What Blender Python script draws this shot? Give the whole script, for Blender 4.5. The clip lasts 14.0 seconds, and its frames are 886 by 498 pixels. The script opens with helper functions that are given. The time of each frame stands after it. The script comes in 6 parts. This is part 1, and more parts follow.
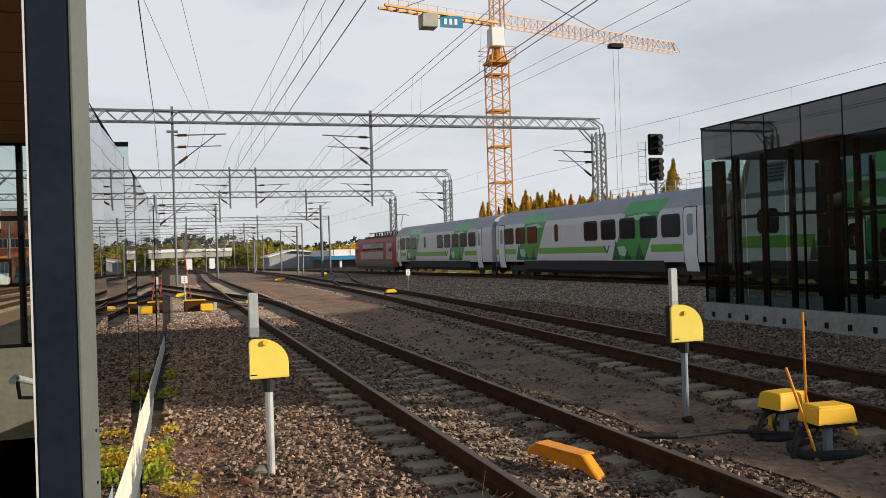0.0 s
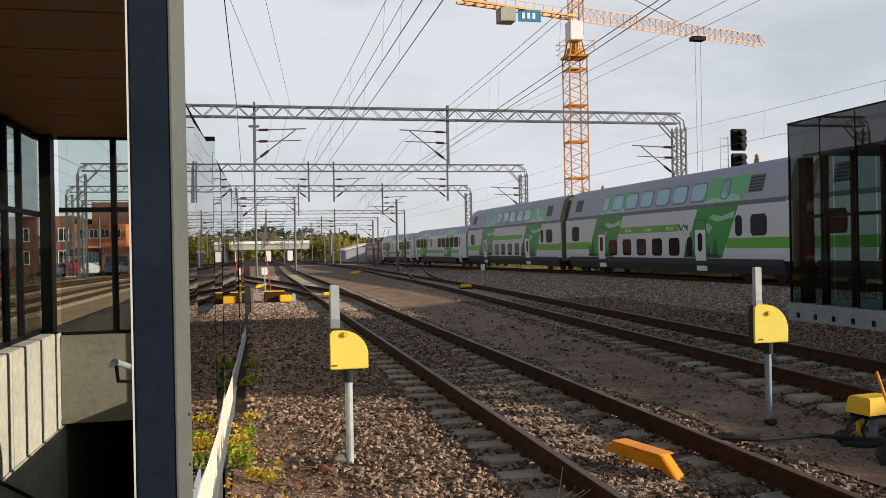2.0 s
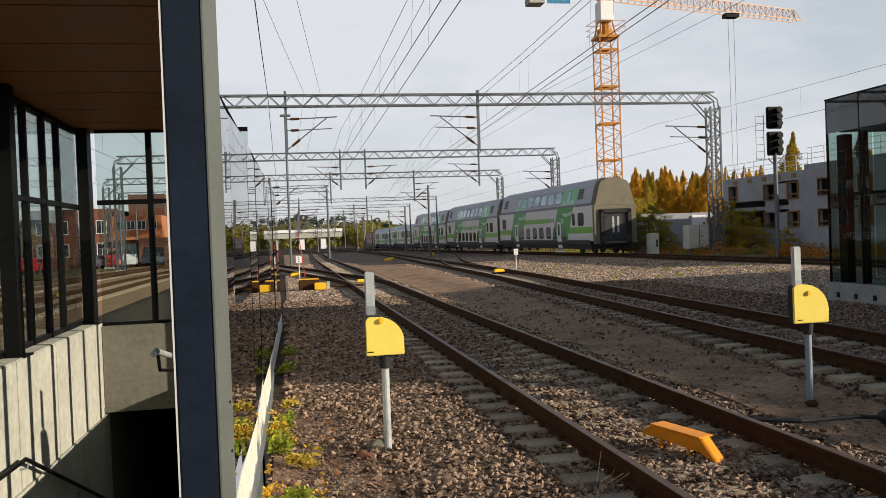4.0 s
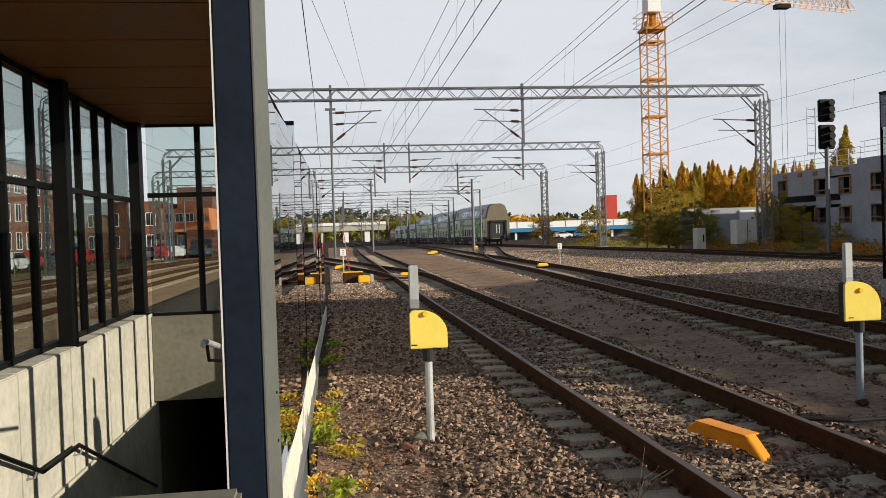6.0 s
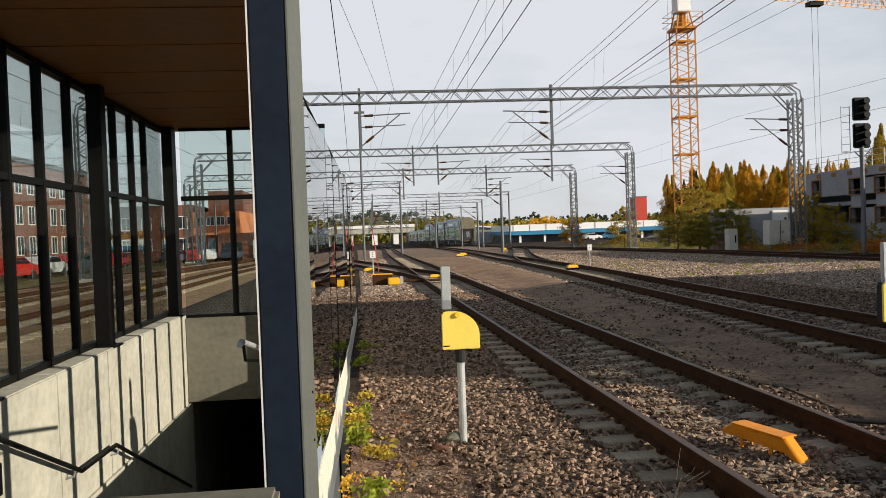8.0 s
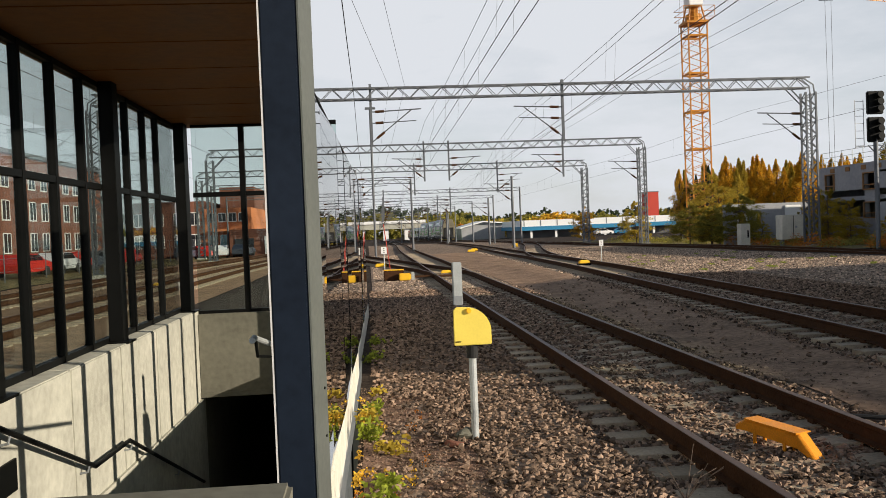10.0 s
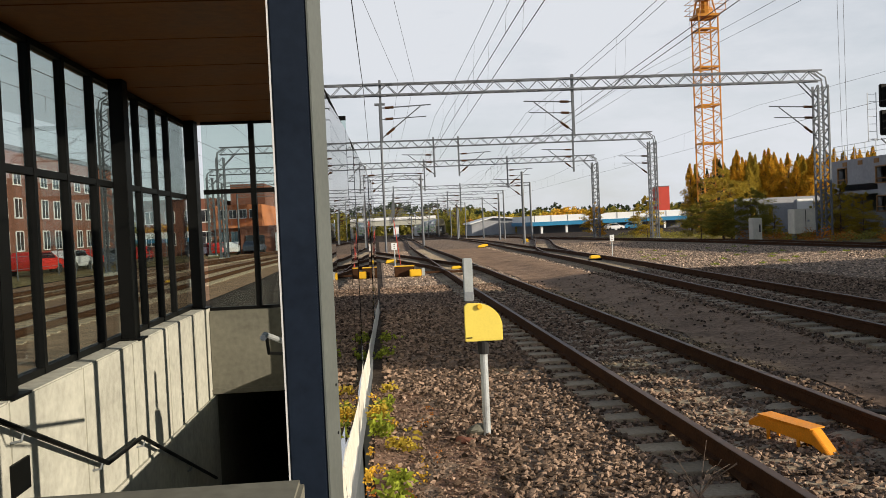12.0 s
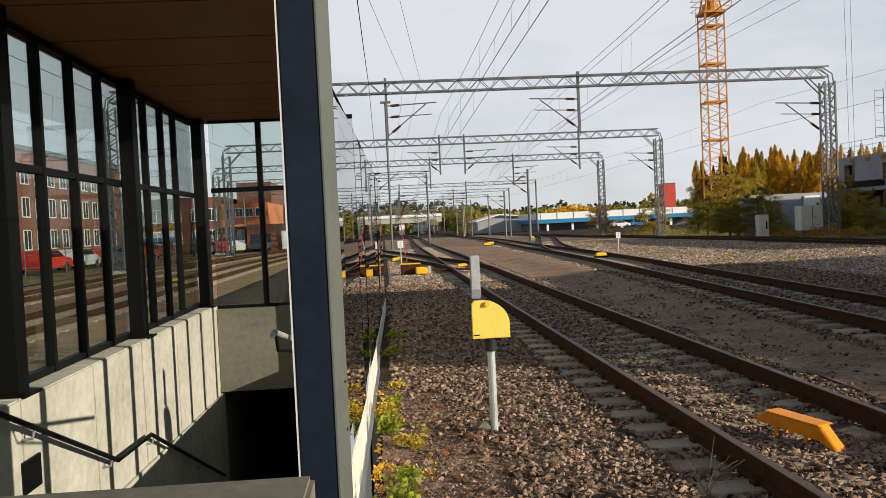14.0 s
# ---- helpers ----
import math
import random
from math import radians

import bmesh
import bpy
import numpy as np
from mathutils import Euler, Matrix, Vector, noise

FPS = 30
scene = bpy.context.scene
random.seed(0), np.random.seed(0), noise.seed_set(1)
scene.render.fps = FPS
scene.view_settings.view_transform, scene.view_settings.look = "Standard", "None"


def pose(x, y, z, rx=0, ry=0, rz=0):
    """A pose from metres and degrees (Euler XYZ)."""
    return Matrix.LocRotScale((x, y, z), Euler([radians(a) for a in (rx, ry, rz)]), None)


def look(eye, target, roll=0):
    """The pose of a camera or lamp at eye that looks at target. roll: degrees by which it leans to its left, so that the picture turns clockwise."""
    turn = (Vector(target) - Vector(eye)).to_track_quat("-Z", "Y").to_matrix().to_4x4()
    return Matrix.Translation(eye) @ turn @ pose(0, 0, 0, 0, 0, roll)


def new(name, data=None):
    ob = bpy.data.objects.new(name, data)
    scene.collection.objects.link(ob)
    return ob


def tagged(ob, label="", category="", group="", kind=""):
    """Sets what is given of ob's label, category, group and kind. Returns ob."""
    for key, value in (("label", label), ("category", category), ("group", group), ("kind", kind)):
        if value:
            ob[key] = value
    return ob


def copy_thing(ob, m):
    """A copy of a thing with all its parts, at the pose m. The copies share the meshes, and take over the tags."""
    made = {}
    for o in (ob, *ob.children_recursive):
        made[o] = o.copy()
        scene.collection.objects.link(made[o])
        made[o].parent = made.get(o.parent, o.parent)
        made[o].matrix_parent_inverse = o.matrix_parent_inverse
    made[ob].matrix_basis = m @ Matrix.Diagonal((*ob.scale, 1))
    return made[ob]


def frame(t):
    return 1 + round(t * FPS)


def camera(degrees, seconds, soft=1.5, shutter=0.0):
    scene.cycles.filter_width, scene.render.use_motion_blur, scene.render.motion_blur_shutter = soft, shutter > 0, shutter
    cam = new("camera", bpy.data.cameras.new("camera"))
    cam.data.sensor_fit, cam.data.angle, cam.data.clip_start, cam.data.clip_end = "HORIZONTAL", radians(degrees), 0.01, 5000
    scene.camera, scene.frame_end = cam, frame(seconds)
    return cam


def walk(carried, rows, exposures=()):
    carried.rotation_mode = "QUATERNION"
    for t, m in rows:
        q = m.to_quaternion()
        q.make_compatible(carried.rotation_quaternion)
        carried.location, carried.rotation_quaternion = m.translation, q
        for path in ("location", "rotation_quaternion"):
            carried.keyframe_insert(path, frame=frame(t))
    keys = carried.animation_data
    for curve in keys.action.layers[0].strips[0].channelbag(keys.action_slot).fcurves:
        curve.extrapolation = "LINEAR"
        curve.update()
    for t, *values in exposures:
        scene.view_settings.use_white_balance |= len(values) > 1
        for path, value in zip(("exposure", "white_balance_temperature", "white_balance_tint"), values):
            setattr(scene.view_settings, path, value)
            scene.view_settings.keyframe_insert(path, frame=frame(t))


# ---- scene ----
cam = camera(55.0, 14.0, soft=0.8)
# seconds, eye x y z in metres, yaw, pitch, roll in degrees
PATH = [
    (0, -0.574, -0.096, 1.820, -17.83, 0.14, 1.84),
    (0.5, -0.589, -0.101, 1.821, -16.32, 0.00, 1.74),
    (1, -0.607, -0.127, 1.826, -14.98, 0.17, 1.14),
    (1.5, -0.620, -0.126, 1.825, -13.60, 0.05, 1.01),
    (2, -0.626, -0.122, 1.822, -12.83, -0.08, 1.10),
    (2.5, -0.628, -0.127, 1.824, -12.03, -0.20, 1.26),
    (3, -0.634, -0.113, 1.822, -11.40, -0.50, 1.63),
    (5.5, -0.643, -0.132, 1.821, -9.00, -1.32, 2.18),
    (6, -0.648, -0.137, 1.825, -7.74, -1.32, 1.86),
    (6.5, -0.650, -0.139, 1.821, -7.27, -1.19, 2.16),
    (7, -0.657, -0.131, 1.818, -6.86, -1.07, 2.15),
    (7.5, -0.667, -0.130, 1.816, -6.37, -1.09, 2.11),
    (8, -0.680, -0.138, 1.814, -5.82, -1.10, 2.13),
    (10.5, -0.683, -0.129, 1.815, -5.03, -1.45, 2.31),
    (11, -0.683, -0.129, 1.814, -4.99, -1.53, 2.39),
    (11.5, -0.689, -0.135, 1.817, -4.79, -1.59, 2.38),
    (12, -0.684, -0.109, 1.816, -4.39, -1.62, 2.55),
    (12.5, -0.691, -0.123, 1.815, -4.28, -1.73, 2.71),
    (13, -0.693, -0.130, 1.815, -4.19, -1.81, 2.75),
    (13.5, -0.693, -0.133, 1.816, -4.21, -1.70, 2.54),
    (14, -0.698, -0.128, 1.815, -4.00, -1.75, 2.72),
]
walk(cam, [(t, pose(x, y, z, 90 + pitch, roll, yaw)) for t, x, y, z, yaw, pitch, roll in PATH])

# ---- light ----
SUN_TO = Vector((0.84, -0.455, 0.295)).normalized()
world = bpy.data.worlds.new("sky")
scene.world = world
world.use_nodes = True
wn, wl = world.node_tree.nodes, world.node_tree.links
wn.clear()
w_out = wn.new("ShaderNodeOutputWorld")
w_bg = wn.new("ShaderNodeBackground")
w_sky = wn.new("ShaderNodeTexSky")
w_sky.sky_type = "NISHITA"
w_sky.sun_disc = False
w_sky.sun_elevation = math.asin(SUN_TO.z)
w_sky.sun_rotation = math.atan2(SUN_TO.x, SUN_TO.y)
w_co = wn.new("ShaderNodeTexCoord")
w_map = wn.new("ShaderNodeMapping")
w_map.inputs["Scale"].default_value = (1.0, 1.0, 3.2)
w_noise = wn.new("ShaderNodeTexNoise")
w_noise.inputs["Scale"].default_value = 2.3
w_noise.inputs["Detail"].default_value = 7.0
w_noise.inputs["Roughness"].default_value = 0.6
w_ramp = wn.new("ShaderNodeValToRGB")
w_ramp.color_ramp.elements[0].position = 0.33
w_ramp.color_ramp.elements[1].position = 0.56
w_ramp.color_ramp.elements[0].color = (0.62, 0.62, 0.62, 1)
w_ramp.color_ramp.elements[1].color = (1, 1, 1, 1)
w_mix = wn.new("ShaderNodeMixRGB")
w_mix.inputs["Color2"].default_value = (7.0, 7.25, 7.7, 1)
wl.new(w_co.outputs["Generated"], w_map.inputs["Vector"])
wl.new(w_map.outputs["Vector"], w_noise.inputs["Vector"])
wl.new(w_noise.outputs["Fac"], w_ramp.inputs["Fac"])
w_sep = wn.new("ShaderNodeSeparateXYZ")
w_high = wn.new("ShaderNodeMapRange")
w_high.inputs["From Min"].default_value = 0.33
w_high.inputs["From Max"].default_value = 0.48
w_high.inputs["To Min"].default_value = 1.0
w_high.inputs["To Max"].default_value = 0.08
w_mul = wn.new("ShaderNodeMath")
w_mul.operation = "MULTIPLY"
wl.new(w_co.outputs["Generated"], w_sep.inputs["Vector"])
wl.new(w_sep.outputs["Z"], w_high.inputs["Value"])
wl.new(w_high.outputs["Result"], w_mul.inputs[0])
wl.new(w_ramp.outputs["Color"], w_mul.inputs[1])
wl.new(w_mul.outputs[0], w_mix.inputs["Fac"])
wl.new(w_sky.outputs["Color"], w_mix.inputs["Color1"])
wl.new(w_mix.outputs["Color"], w_bg.inputs["Color"])
wl.new(w_bg.outputs["Background"], w_out.inputs["Surface"])
w_bg.inputs["Strength"].default_value = 0.105
sun = new("sun", bpy.data.lights.new("sun", "SUN"))
sun.data.energy = 6.2
sun.data.angle = radians(0.6)
sun.data.color = (1.0, 0.88, 0.72)
sun.matrix_world = look(SUN_TO * 50, (0, 0, 0))
scene.view_settings.exposure = 0.0


# ---- materials ----
def mat(name, color, rough=0.6, metal=0.0, var=0.15, scale=6.0, bump=0.0, bump_scale=None, second=None, rand=0.0, island=0.0, spec=None):
    """A surface with colour varied at two scales, roughness variation and fine relief."""
    m = bpy.data.materials.new(name)
    m.use_nodes = True
    n, l = m.node_tree.nodes, m.node_tree.links
    b = n["Principled BSDF"]
    co = n.new("ShaderNodeTexCoord")
    big = n.new("ShaderNodeTexNoise")
    big.inputs["Scale"].default_value = scale
    big.inputs["Detail"].default_value = 6
    fine = n.new("ShaderNodeTexNoise")
    fine.inputs["Scale"].default_value = scale * 9
    fine.inputs["Detail"].default_value = 4
    l.new(co.outputs["Object"], big.inputs["Vector"])
    l.new(co.outputs["Object"], fine.inputs["Vector"])
    add = n.new("ShaderNodeMath")
    add.operation = "MULTIPLY_ADD"
    add.inputs[1].default_value = 0.5
    l.new(fine.outputs["Fac"], add.inputs[0])
    half = n.new("ShaderNodeMath")
    half.operation = "MULTIPLY"
    half.inputs[1].default_value = 0.5
    l.new(big.outputs["Fac"], half.inputs[0])
    l.new(half.outputs[0], add.inputs[2])
    ramp = n.new("ShaderNodeValToRGB")
    ramp.color_ramp.elements[0].position = 0.32
    ramp.color_ramp.elements[1].position = 0.68
    lo = [c * (1 - var) for c in color]
    hi = [min(1, c * (1 + var)) for c in (second or color)]
    ramp.color_ramp.elements[0].color = (*lo, 1)
    ramp.color_ramp.elements[1].color = (*hi, 1)
    l.new(add.outputs[0], ramp.inputs["Fac"])
    last = ramp.outputs["Color"]
    for amount, node, socket in ((rand, "ShaderNodeObjectInfo", "Random"), (island, "ShaderNodeNewGeometry", "Random Per Island")):
        if amount:
            src = n.new(node)
            rng = n.new("ShaderNodeMapRange")
            rng.inputs["To Min"].default_value = 1 - amount
            rng.inputs["To Max"].default_value = 1 + amount
            l.new(src.outputs[socket], rng.inputs["Value"])
            mul = n.new("ShaderNodeMixRGB")
            mul.blend_type = "MULTIPLY"
            mul.inputs["Fac"].default_value = 1
            l.new(last, mul.inputs["Color1"])
            l.new(rng.outputs["Result"], mul.inputs["Color2"])
            last = mul.outputs["Color"]
    l.new(last, b.inputs["Base Color"])
    rr = n.new("ShaderNodeMapRange")
    rr.inputs["To Min"].default_value = max(0.02, rough - 0.1)
    rr.inputs["To Max"].default_value = min(1, rough + 0.1)
    l.new(big.outputs["Fac"], rr.inputs["Value"])
    l.new(rr.outputs["Result"], b.inputs["Roughness"])
    b.inputs["Metallic"].default_value = metal
    # porous, dusty surfaces have almost no sheen
    b.inputs["Specular IOR Level"].default_value = (0.06 if rough >= 0.8 else 0.3) if spec is None else spec
    if bump:
        bn = n.new("ShaderNodeTexNoise")
        bn.inputs["Scale"].default_value = bump_scale or scale * 6
        bn.inputs["Detail"].default_value = 5
        l.new(co.outputs["Object"], bn.inputs["Vector"])
        bp = n.new("ShaderNodeBump")
        bp.inputs["Strength"].default_value = min(1, bump)
        bp.inputs["Distance"].default_value = 0.02
        l.new(bn.outputs["Fac"], bp.inputs["Height"])
        l.new(bp.outputs["Normal"], b.inputs["Normal"])
    return m


def leafy(name, color, scale, island):
    """Foliage that lets part of the light through."""
    m = mat(name, color, 0.7, var=0.3, scale=scale, island=island, spec=0.2)
    n, l = m.node_tree.nodes, m.node_tree.links
    b = n["Principled BSDF"]
    thin = n.new("ShaderNodeBsdfTranslucent")
    l.new(b.inputs["Base Color"].links[0].from_socket, thin.inputs["Color"])
    mix = n.new("ShaderNodeMixShader")
    mix.inputs["Fac"].default_value = 0.42
    l.new(b.outputs[0], mix.inputs[1])
    l.new(thin.outputs[0], mix.inputs[2])
    l.new(mix.outputs[0], n["Material Output"].inputs["Surface"])
    return m


def glass(name, tint=(0.9, 0.95, 0.95), reflect=0.12, rough=0.02, wavy=0.0, power=4.0):
    """A thin pane: mostly clear, glossy towards grazing angles."""
    m = bpy.data.materials.new(name)
    m.use_nodes = True
    n, l = m.node_tree.nodes, m.node_tree.links
    n.clear()
    out = n.new("ShaderNodeOutputMaterial")
    clear = n.new("ShaderNodeBsdfTransparent")
    clear.inputs["Color"].default_value = (*tint, 1)
    gloss = n.new("ShaderNodeBsdfGlossy")
    gloss.inputs["Roughness"].default_value = rough
    lay = n.new("ShaderNodeLayerWeight")
    lay.inputs["Blend"].default_value = 0.5
    fres = n.new("ShaderNodeMath")
    fres.operation = "POWER"
    fres.inputs[1].default_value = power
    l.new(lay.outputs["Facing"], fres.inputs[0])
    add = n.new("ShaderNodeMath")
    add.operation = "MULTIPLY_ADD"
    add.inputs[1].default_value = 1.0
    add.inputs[2].default_value = reflect
    add.use_clamp = True
    l.new(fres.outputs[0], add.inputs[0])
    mix = n.new("ShaderNodeMixShader")
    l.new(add.outputs[0], mix.inputs["Fac"])
    l.new(clear.outputs[0], mix.inputs[1])
    l.new(gloss.outputs[0], mix.inputs[2])
    l.new(mix.outputs[0], out.inputs["Surface"])
    if wavy:
        co = n.new("ShaderNodeTexCoord")
        nz = n.new("ShaderNodeTexNoise")
        nz.inputs["Scale"].default_value = 1.1
        nz.inputs["Detail"].default_value = 1
        l.new(co.outputs["Object"], nz.inputs["Vector"])
        bp = n.new("ShaderNodeBump")
        bp.inputs["Strength"].default_value = wavy
        bp.inputs["Distance"].default_value = 0.02
        l.new(nz.outputs["Fac"], bp.inputs["Height"])
        l.new(bp.outputs["Normal"], gloss.inputs["Normal"])
    return m


# Darkened bed: the shade in gaps between stones is put into it.
M_BALLAST = mat("ballast_bed", (0.026, 0.019, 0.014), 0.9, var=0.55, scale=2.2, bump=1.0, bump_scale=22, second=(0.055, 0.041, 0.031))
M_STONE = mat("crushed_stone", (0.215, 0.149, 0.105), 0.85, var=0.35, scale=9, island=0.8, bump=0.4)
M_SAND = mat("sandy_gravel", (0.30, 0.20, 0.132), 0.95, var=0.5, scale=1.3, bump=0.8, bump_scale=60)
# Paler copy of the crushed stone, with the far field's sunlight put in.
M_STONE_LIT = mat("sunlit_crushed_stone", (0.38, 0.285, 0.21), 0.85, var=0.35, scale=9, island=0.8, bump=0.4)
# Lighter than the bed: sunlight on the open yard is put into the colour.
M_FIELD = mat("sunlit_ballast_field", (0.085, 0.063, 0.046), 0.95, var=0.5, scale=3.0, bump=1.0, bump_scale=18, second=(0.29, 0.215, 0.157))
M_WBALLAST = mat("rusty_west_ballast", (0.32, 0.20, 0.12), 0.95, var=0.45, scale=2.5, bump=0.9, bump_scale=25)
M_SOIL = mat("red_grit", (0.24, 0.15, 0.105), 0.95, var=0.4, scale=3, bump=0.9, bump_scale=45)
M_GRASS_GROUND = mat("dry_verge", (0.15, 0.13, 0.05), 0.95, var=0.5, scale=0.8, bump=0.8, bump_scale=20, second=(0.22, 0.17, 0.08))
M_RAIL = mat("rusty_rail_side", (0.062, 0.029, 0.014), 0.8, 0.0, var=0.35, scale=5, bump=0.3)
M_RAILTOP = mat("worn_rail_head", (0.11, 0.07, 0.05), 0.5, 0.4, var=0.3, scale=3)
M_SLEEPER = mat("concrete_sleeper", (0.36, 0.29, 0.205), 0.9, var=0.3, scale=4, bump=0.5, rand=0.25)
M_CONCRETE = mat("cast_concrete", (0.40, 0.395, 0.335), 0.85, var=0.24, scale=1.2, bump=0.25, bump_scale=30)
M_PLINTH = mat("pale_plinth_concrete", (0.60, 0.57, 0.48), 0.85, var=0.18, scale=2.0, bump=0.25)
M_GREYPLINTH = mat("grey_plinth_concrete", (0.30, 0.30, 0.28), 0.85, var=0.25, scale=1.5, bump=0.25)
# Dark concrete: shade on end wall and threshold is put into the colour.
M_DARKCONC = mat("dark_and_shaded_concrete", (0.15, 0.145, 0.115), 0.9, var=0.2, scale=1.5, bump=0.2)
# One post in two tones: front shade and side light put into colours.
M_POST_SHADE = mat("post_front_shaded", (0.011, 0.017, 0.029), 0.5, 0.0, var=0.25, scale=2, bump=0.05, spec=0.12)
M_POST_LIT = mat("post_side_lit", (0.10, 0.11, 0.10), 0.6, 0.0, var=0.15, scale=3, bump=0.08)
M_TRIM = mat("pale_edge_trim", (0.72, 0.72, 0.70), 0.4, 0.2, var=0.05)
M_BLACK = mat("black_steel_paint", (0.003, 0.0033, 0.003), 0.55, 0.0, var=0.2, scale=3, spec=0.14)
M_WOOD = mat("varnished_ceiling_plywood", (0.20, 0.070, 0.006), 0.5, var=0.28, scale=1.4, bump=0.1)
M_GALV = mat("galvanised_steel", (0.30, 0.32, 0.34), 0.5, 0.55, var=0.2, scale=4)
M_GALVD = mat("dull_galvanised_lattice", (0.13, 0.14, 0.15), 0.55, 0.3, var=0.2, scale=4)
M_YELLOW = mat("signal_yellow_enamel", (0.82, 0.65, 0.12), 0.4, var=0.06, scale=6, bump=0.04)
M_YELLOWD = mat("tub_yellow_plastic", (0.86, 0.50, 0.025), 0.5, var=0.05, scale=3, bump=0.04)
M_ORANGE = mat("orange_paint", (0.80, 0.29, 0.015), 0.45, var=0.2, scale=7, bump=0.12)
M_RUBBER = mat("black_rubber", (0.02, 0.02, 0.02), 0.7, var=0.2)
M_PIPE = mat("pale_galvanised_pipe", (0.45, 0.48, 0.48), 0.45, 0.3, var=0.15, scale=8)
M_GREYPIPE = mat("grey_painted_pipe", (0.23, 0.28, 0.32), 0.5, 0.1, var=0.12, scale=8)
M_WIRE = mat("dark_wire", (0.05, 0.05, 0.055), 0.6, 0.4, var=0.1)
M_CRANE = mat("crane_orange_yellow", (0.50, 0.20, 0.018), 0.5, 0.05, var=0.15, scale=2)
M_WHITE = mat("white_paint", (0.78, 0.78, 0.76), 0.5, var=0.06, scale=3)
M_COACH = mat("coach_white_paint", (0.66, 0.66, 0.65), 0.35, var=0.06, scale=0.7, bump=0.02)
M_COACHROOF = mat("coach_grey_roof", (0.40, 0.41, 0.44), 0.5, var=0.1, scale=0.8)
M_BAND = mat("coach_dark_grey_band", (0.13, 0.13, 0.14), 0.5, var=0.1, scale=1)
M_SKIRT = mat("coach_skirt_grey", (0.035, 0.036, 0.038), 0.6, var=0.25, scale=1.5)
M_GREEN = mat("coach_green_stripe", (0.14, 0.42, 0.04), 0.35, var=0.06, scale=1)
M_GREEND = mat("coach_leaf_green", (0.035, 0.30, 0.055), 0.3, var=0.12, scale=0.3)
M_GREENX = mat("coach_spruce_green", (0.008, 0.10, 0.035), 0.3, var=0.12, scale=0.5)
M_MARK = mat("coach_mark_green", (0.02, 0.13, 0.03), 0.35, var=0.05)
M_GREENL = mat("coach_pale_green", (0.12, 0.46, 0.16), 0.3, var=0.1, scale=0.3)
M_MINT = mat("coach_mint_patch", (0.36, 0.62, 0.42), 0.35, var=0.1, scale=0.5)
M_COACHGLASS = mat("dark_coach_window", (0.012, 0.014, 0.016), 0.12, var=0.2, spec=0.1)
# The blue of the reflected sky is put into the base colour.
M_COACHBLUE = mat("painted_sky_window", (0.16, 0.30, 0.36), 0.08, 0.3, var=0.1, spec=0.8)
# Grime colour made darker still: shade on the coach end is put in.
M_COACHEND = mat("grimy_shaded_coach_end", (0.17, 0.15, 0.10), 0.7, var=0.25, scale=1.2)
M_RED = mat("loco_red_paint", (0.36, 0.055, 0.03), 0.55, var=0.3, scale=1)
M_LOCOGREY = mat("loco_beige_grey", (0.42, 0.36, 0.30), 0.55, var=0.25, scale=0.8)
M_BRICK = mat("red_brickwork", (0.19, 0.085, 0.058), 0.85, var=0.25, scale=2, bump=0.2)
M_BRICKO = mat("orange_brickwork", (0.55, 0.20, 0.09), 0.85, var=0.2, scale=2, bump=0.2)
M_GREYWALL = mat("raw_panel_concrete", (0.33, 0.335, 0.35), 0.85, var=0.14, scale=0.6)
M_LUMBER = mat("raw_lumber", (0.30, 0.17, 0.08), 0.8, var=0.2, scale=3)
M_WINDOW = mat("dark_building_pane", (0.03, 0.035, 0.04), 0.12, var=0.2)
M_BLUE = mat("blue_fascia", (0.03, 0.20, 0.36), 0.5, var=0.1, scale=0.5)
M_REDBOX = mat("red_cladding", (0.45, 0.05, 0.03), 0.6, var=0.08, scale=0.5)
M_BARK = mat("bark", (0.12, 0.09, 0.07), 0.9, var=0.3, scale=4)
M_LEAF_Y = leafy("yellow_autumn_leaves", (0.66, 0.40, 0.04), 0.6, 0.5)
M_LEAF_O = leafy("orange_autumn_leaves", (0.48, 0.17, 0.02), 0.6, 0.45)
M_LEAF_G = leafy("olive_leaves", (0.27, 0.24, 0.045), 0.6, 0.5)
M_LEAF_GY = leafy("golden_olive_leaves", (0.46, 0.34, 0.045), 0.6, 0.5)
M_LEAF_B = leafy("bright_weed_leaves", (0.24, 0.28, 0.03), 4, 0.5)
M_LEAF_D = leafy("dark_conifer_needles", (0.05, 0.07, 0.028), 0.5, 0.5)
M_GLASS = glass("shelter_glass", (0.80, 0.86, 0.84), 0.03, 0.01, 0.0)
M_GLASSW = glass("wavy_outer_glass", (0.55, 0.60, 0.60), 0.16, 0.01, 0.05)
M_GLASSD = glass("smoked_shelter_glass", (0.73, 0.80, 0.78), 0.012, 0.01, 0.03, 6.0)
M_GLASSF = glass("blue_tinted_roof_glass", (0.10, 0.15, 0.20), 0.10, 0.01, 0.03, 5.0)
M_CARW = mat("white_car_paint", (0.7, 0.7, 0.7), 0.25, var=0.03)
M_CARR = mat("red_car_paint", (0.5, 0.03, 0.02), 0.25, var=0.03)
M_CARD = mat("dark_car_paint", (0.05, 0.06, 0.08), 0.25, var=0.03)


# ---- mesh helpers ----
def bx(bm, x0, y0, z0, x1, y1, z1):
    """A box between two corners."""
    v = [bm.verts.new((x, y, z)) for x in (x0, x1) for y in (y0, y1) for z in (z0, z1)]
    for f in ((0, 1, 3, 2), (4, 6, 7, 5), (0, 4, 5, 1), (2, 3, 7, 6), (0, 2, 6, 4), (1, 5, 7, 3)):
        bm.faces.new([v[i] for i in f])
    return bm


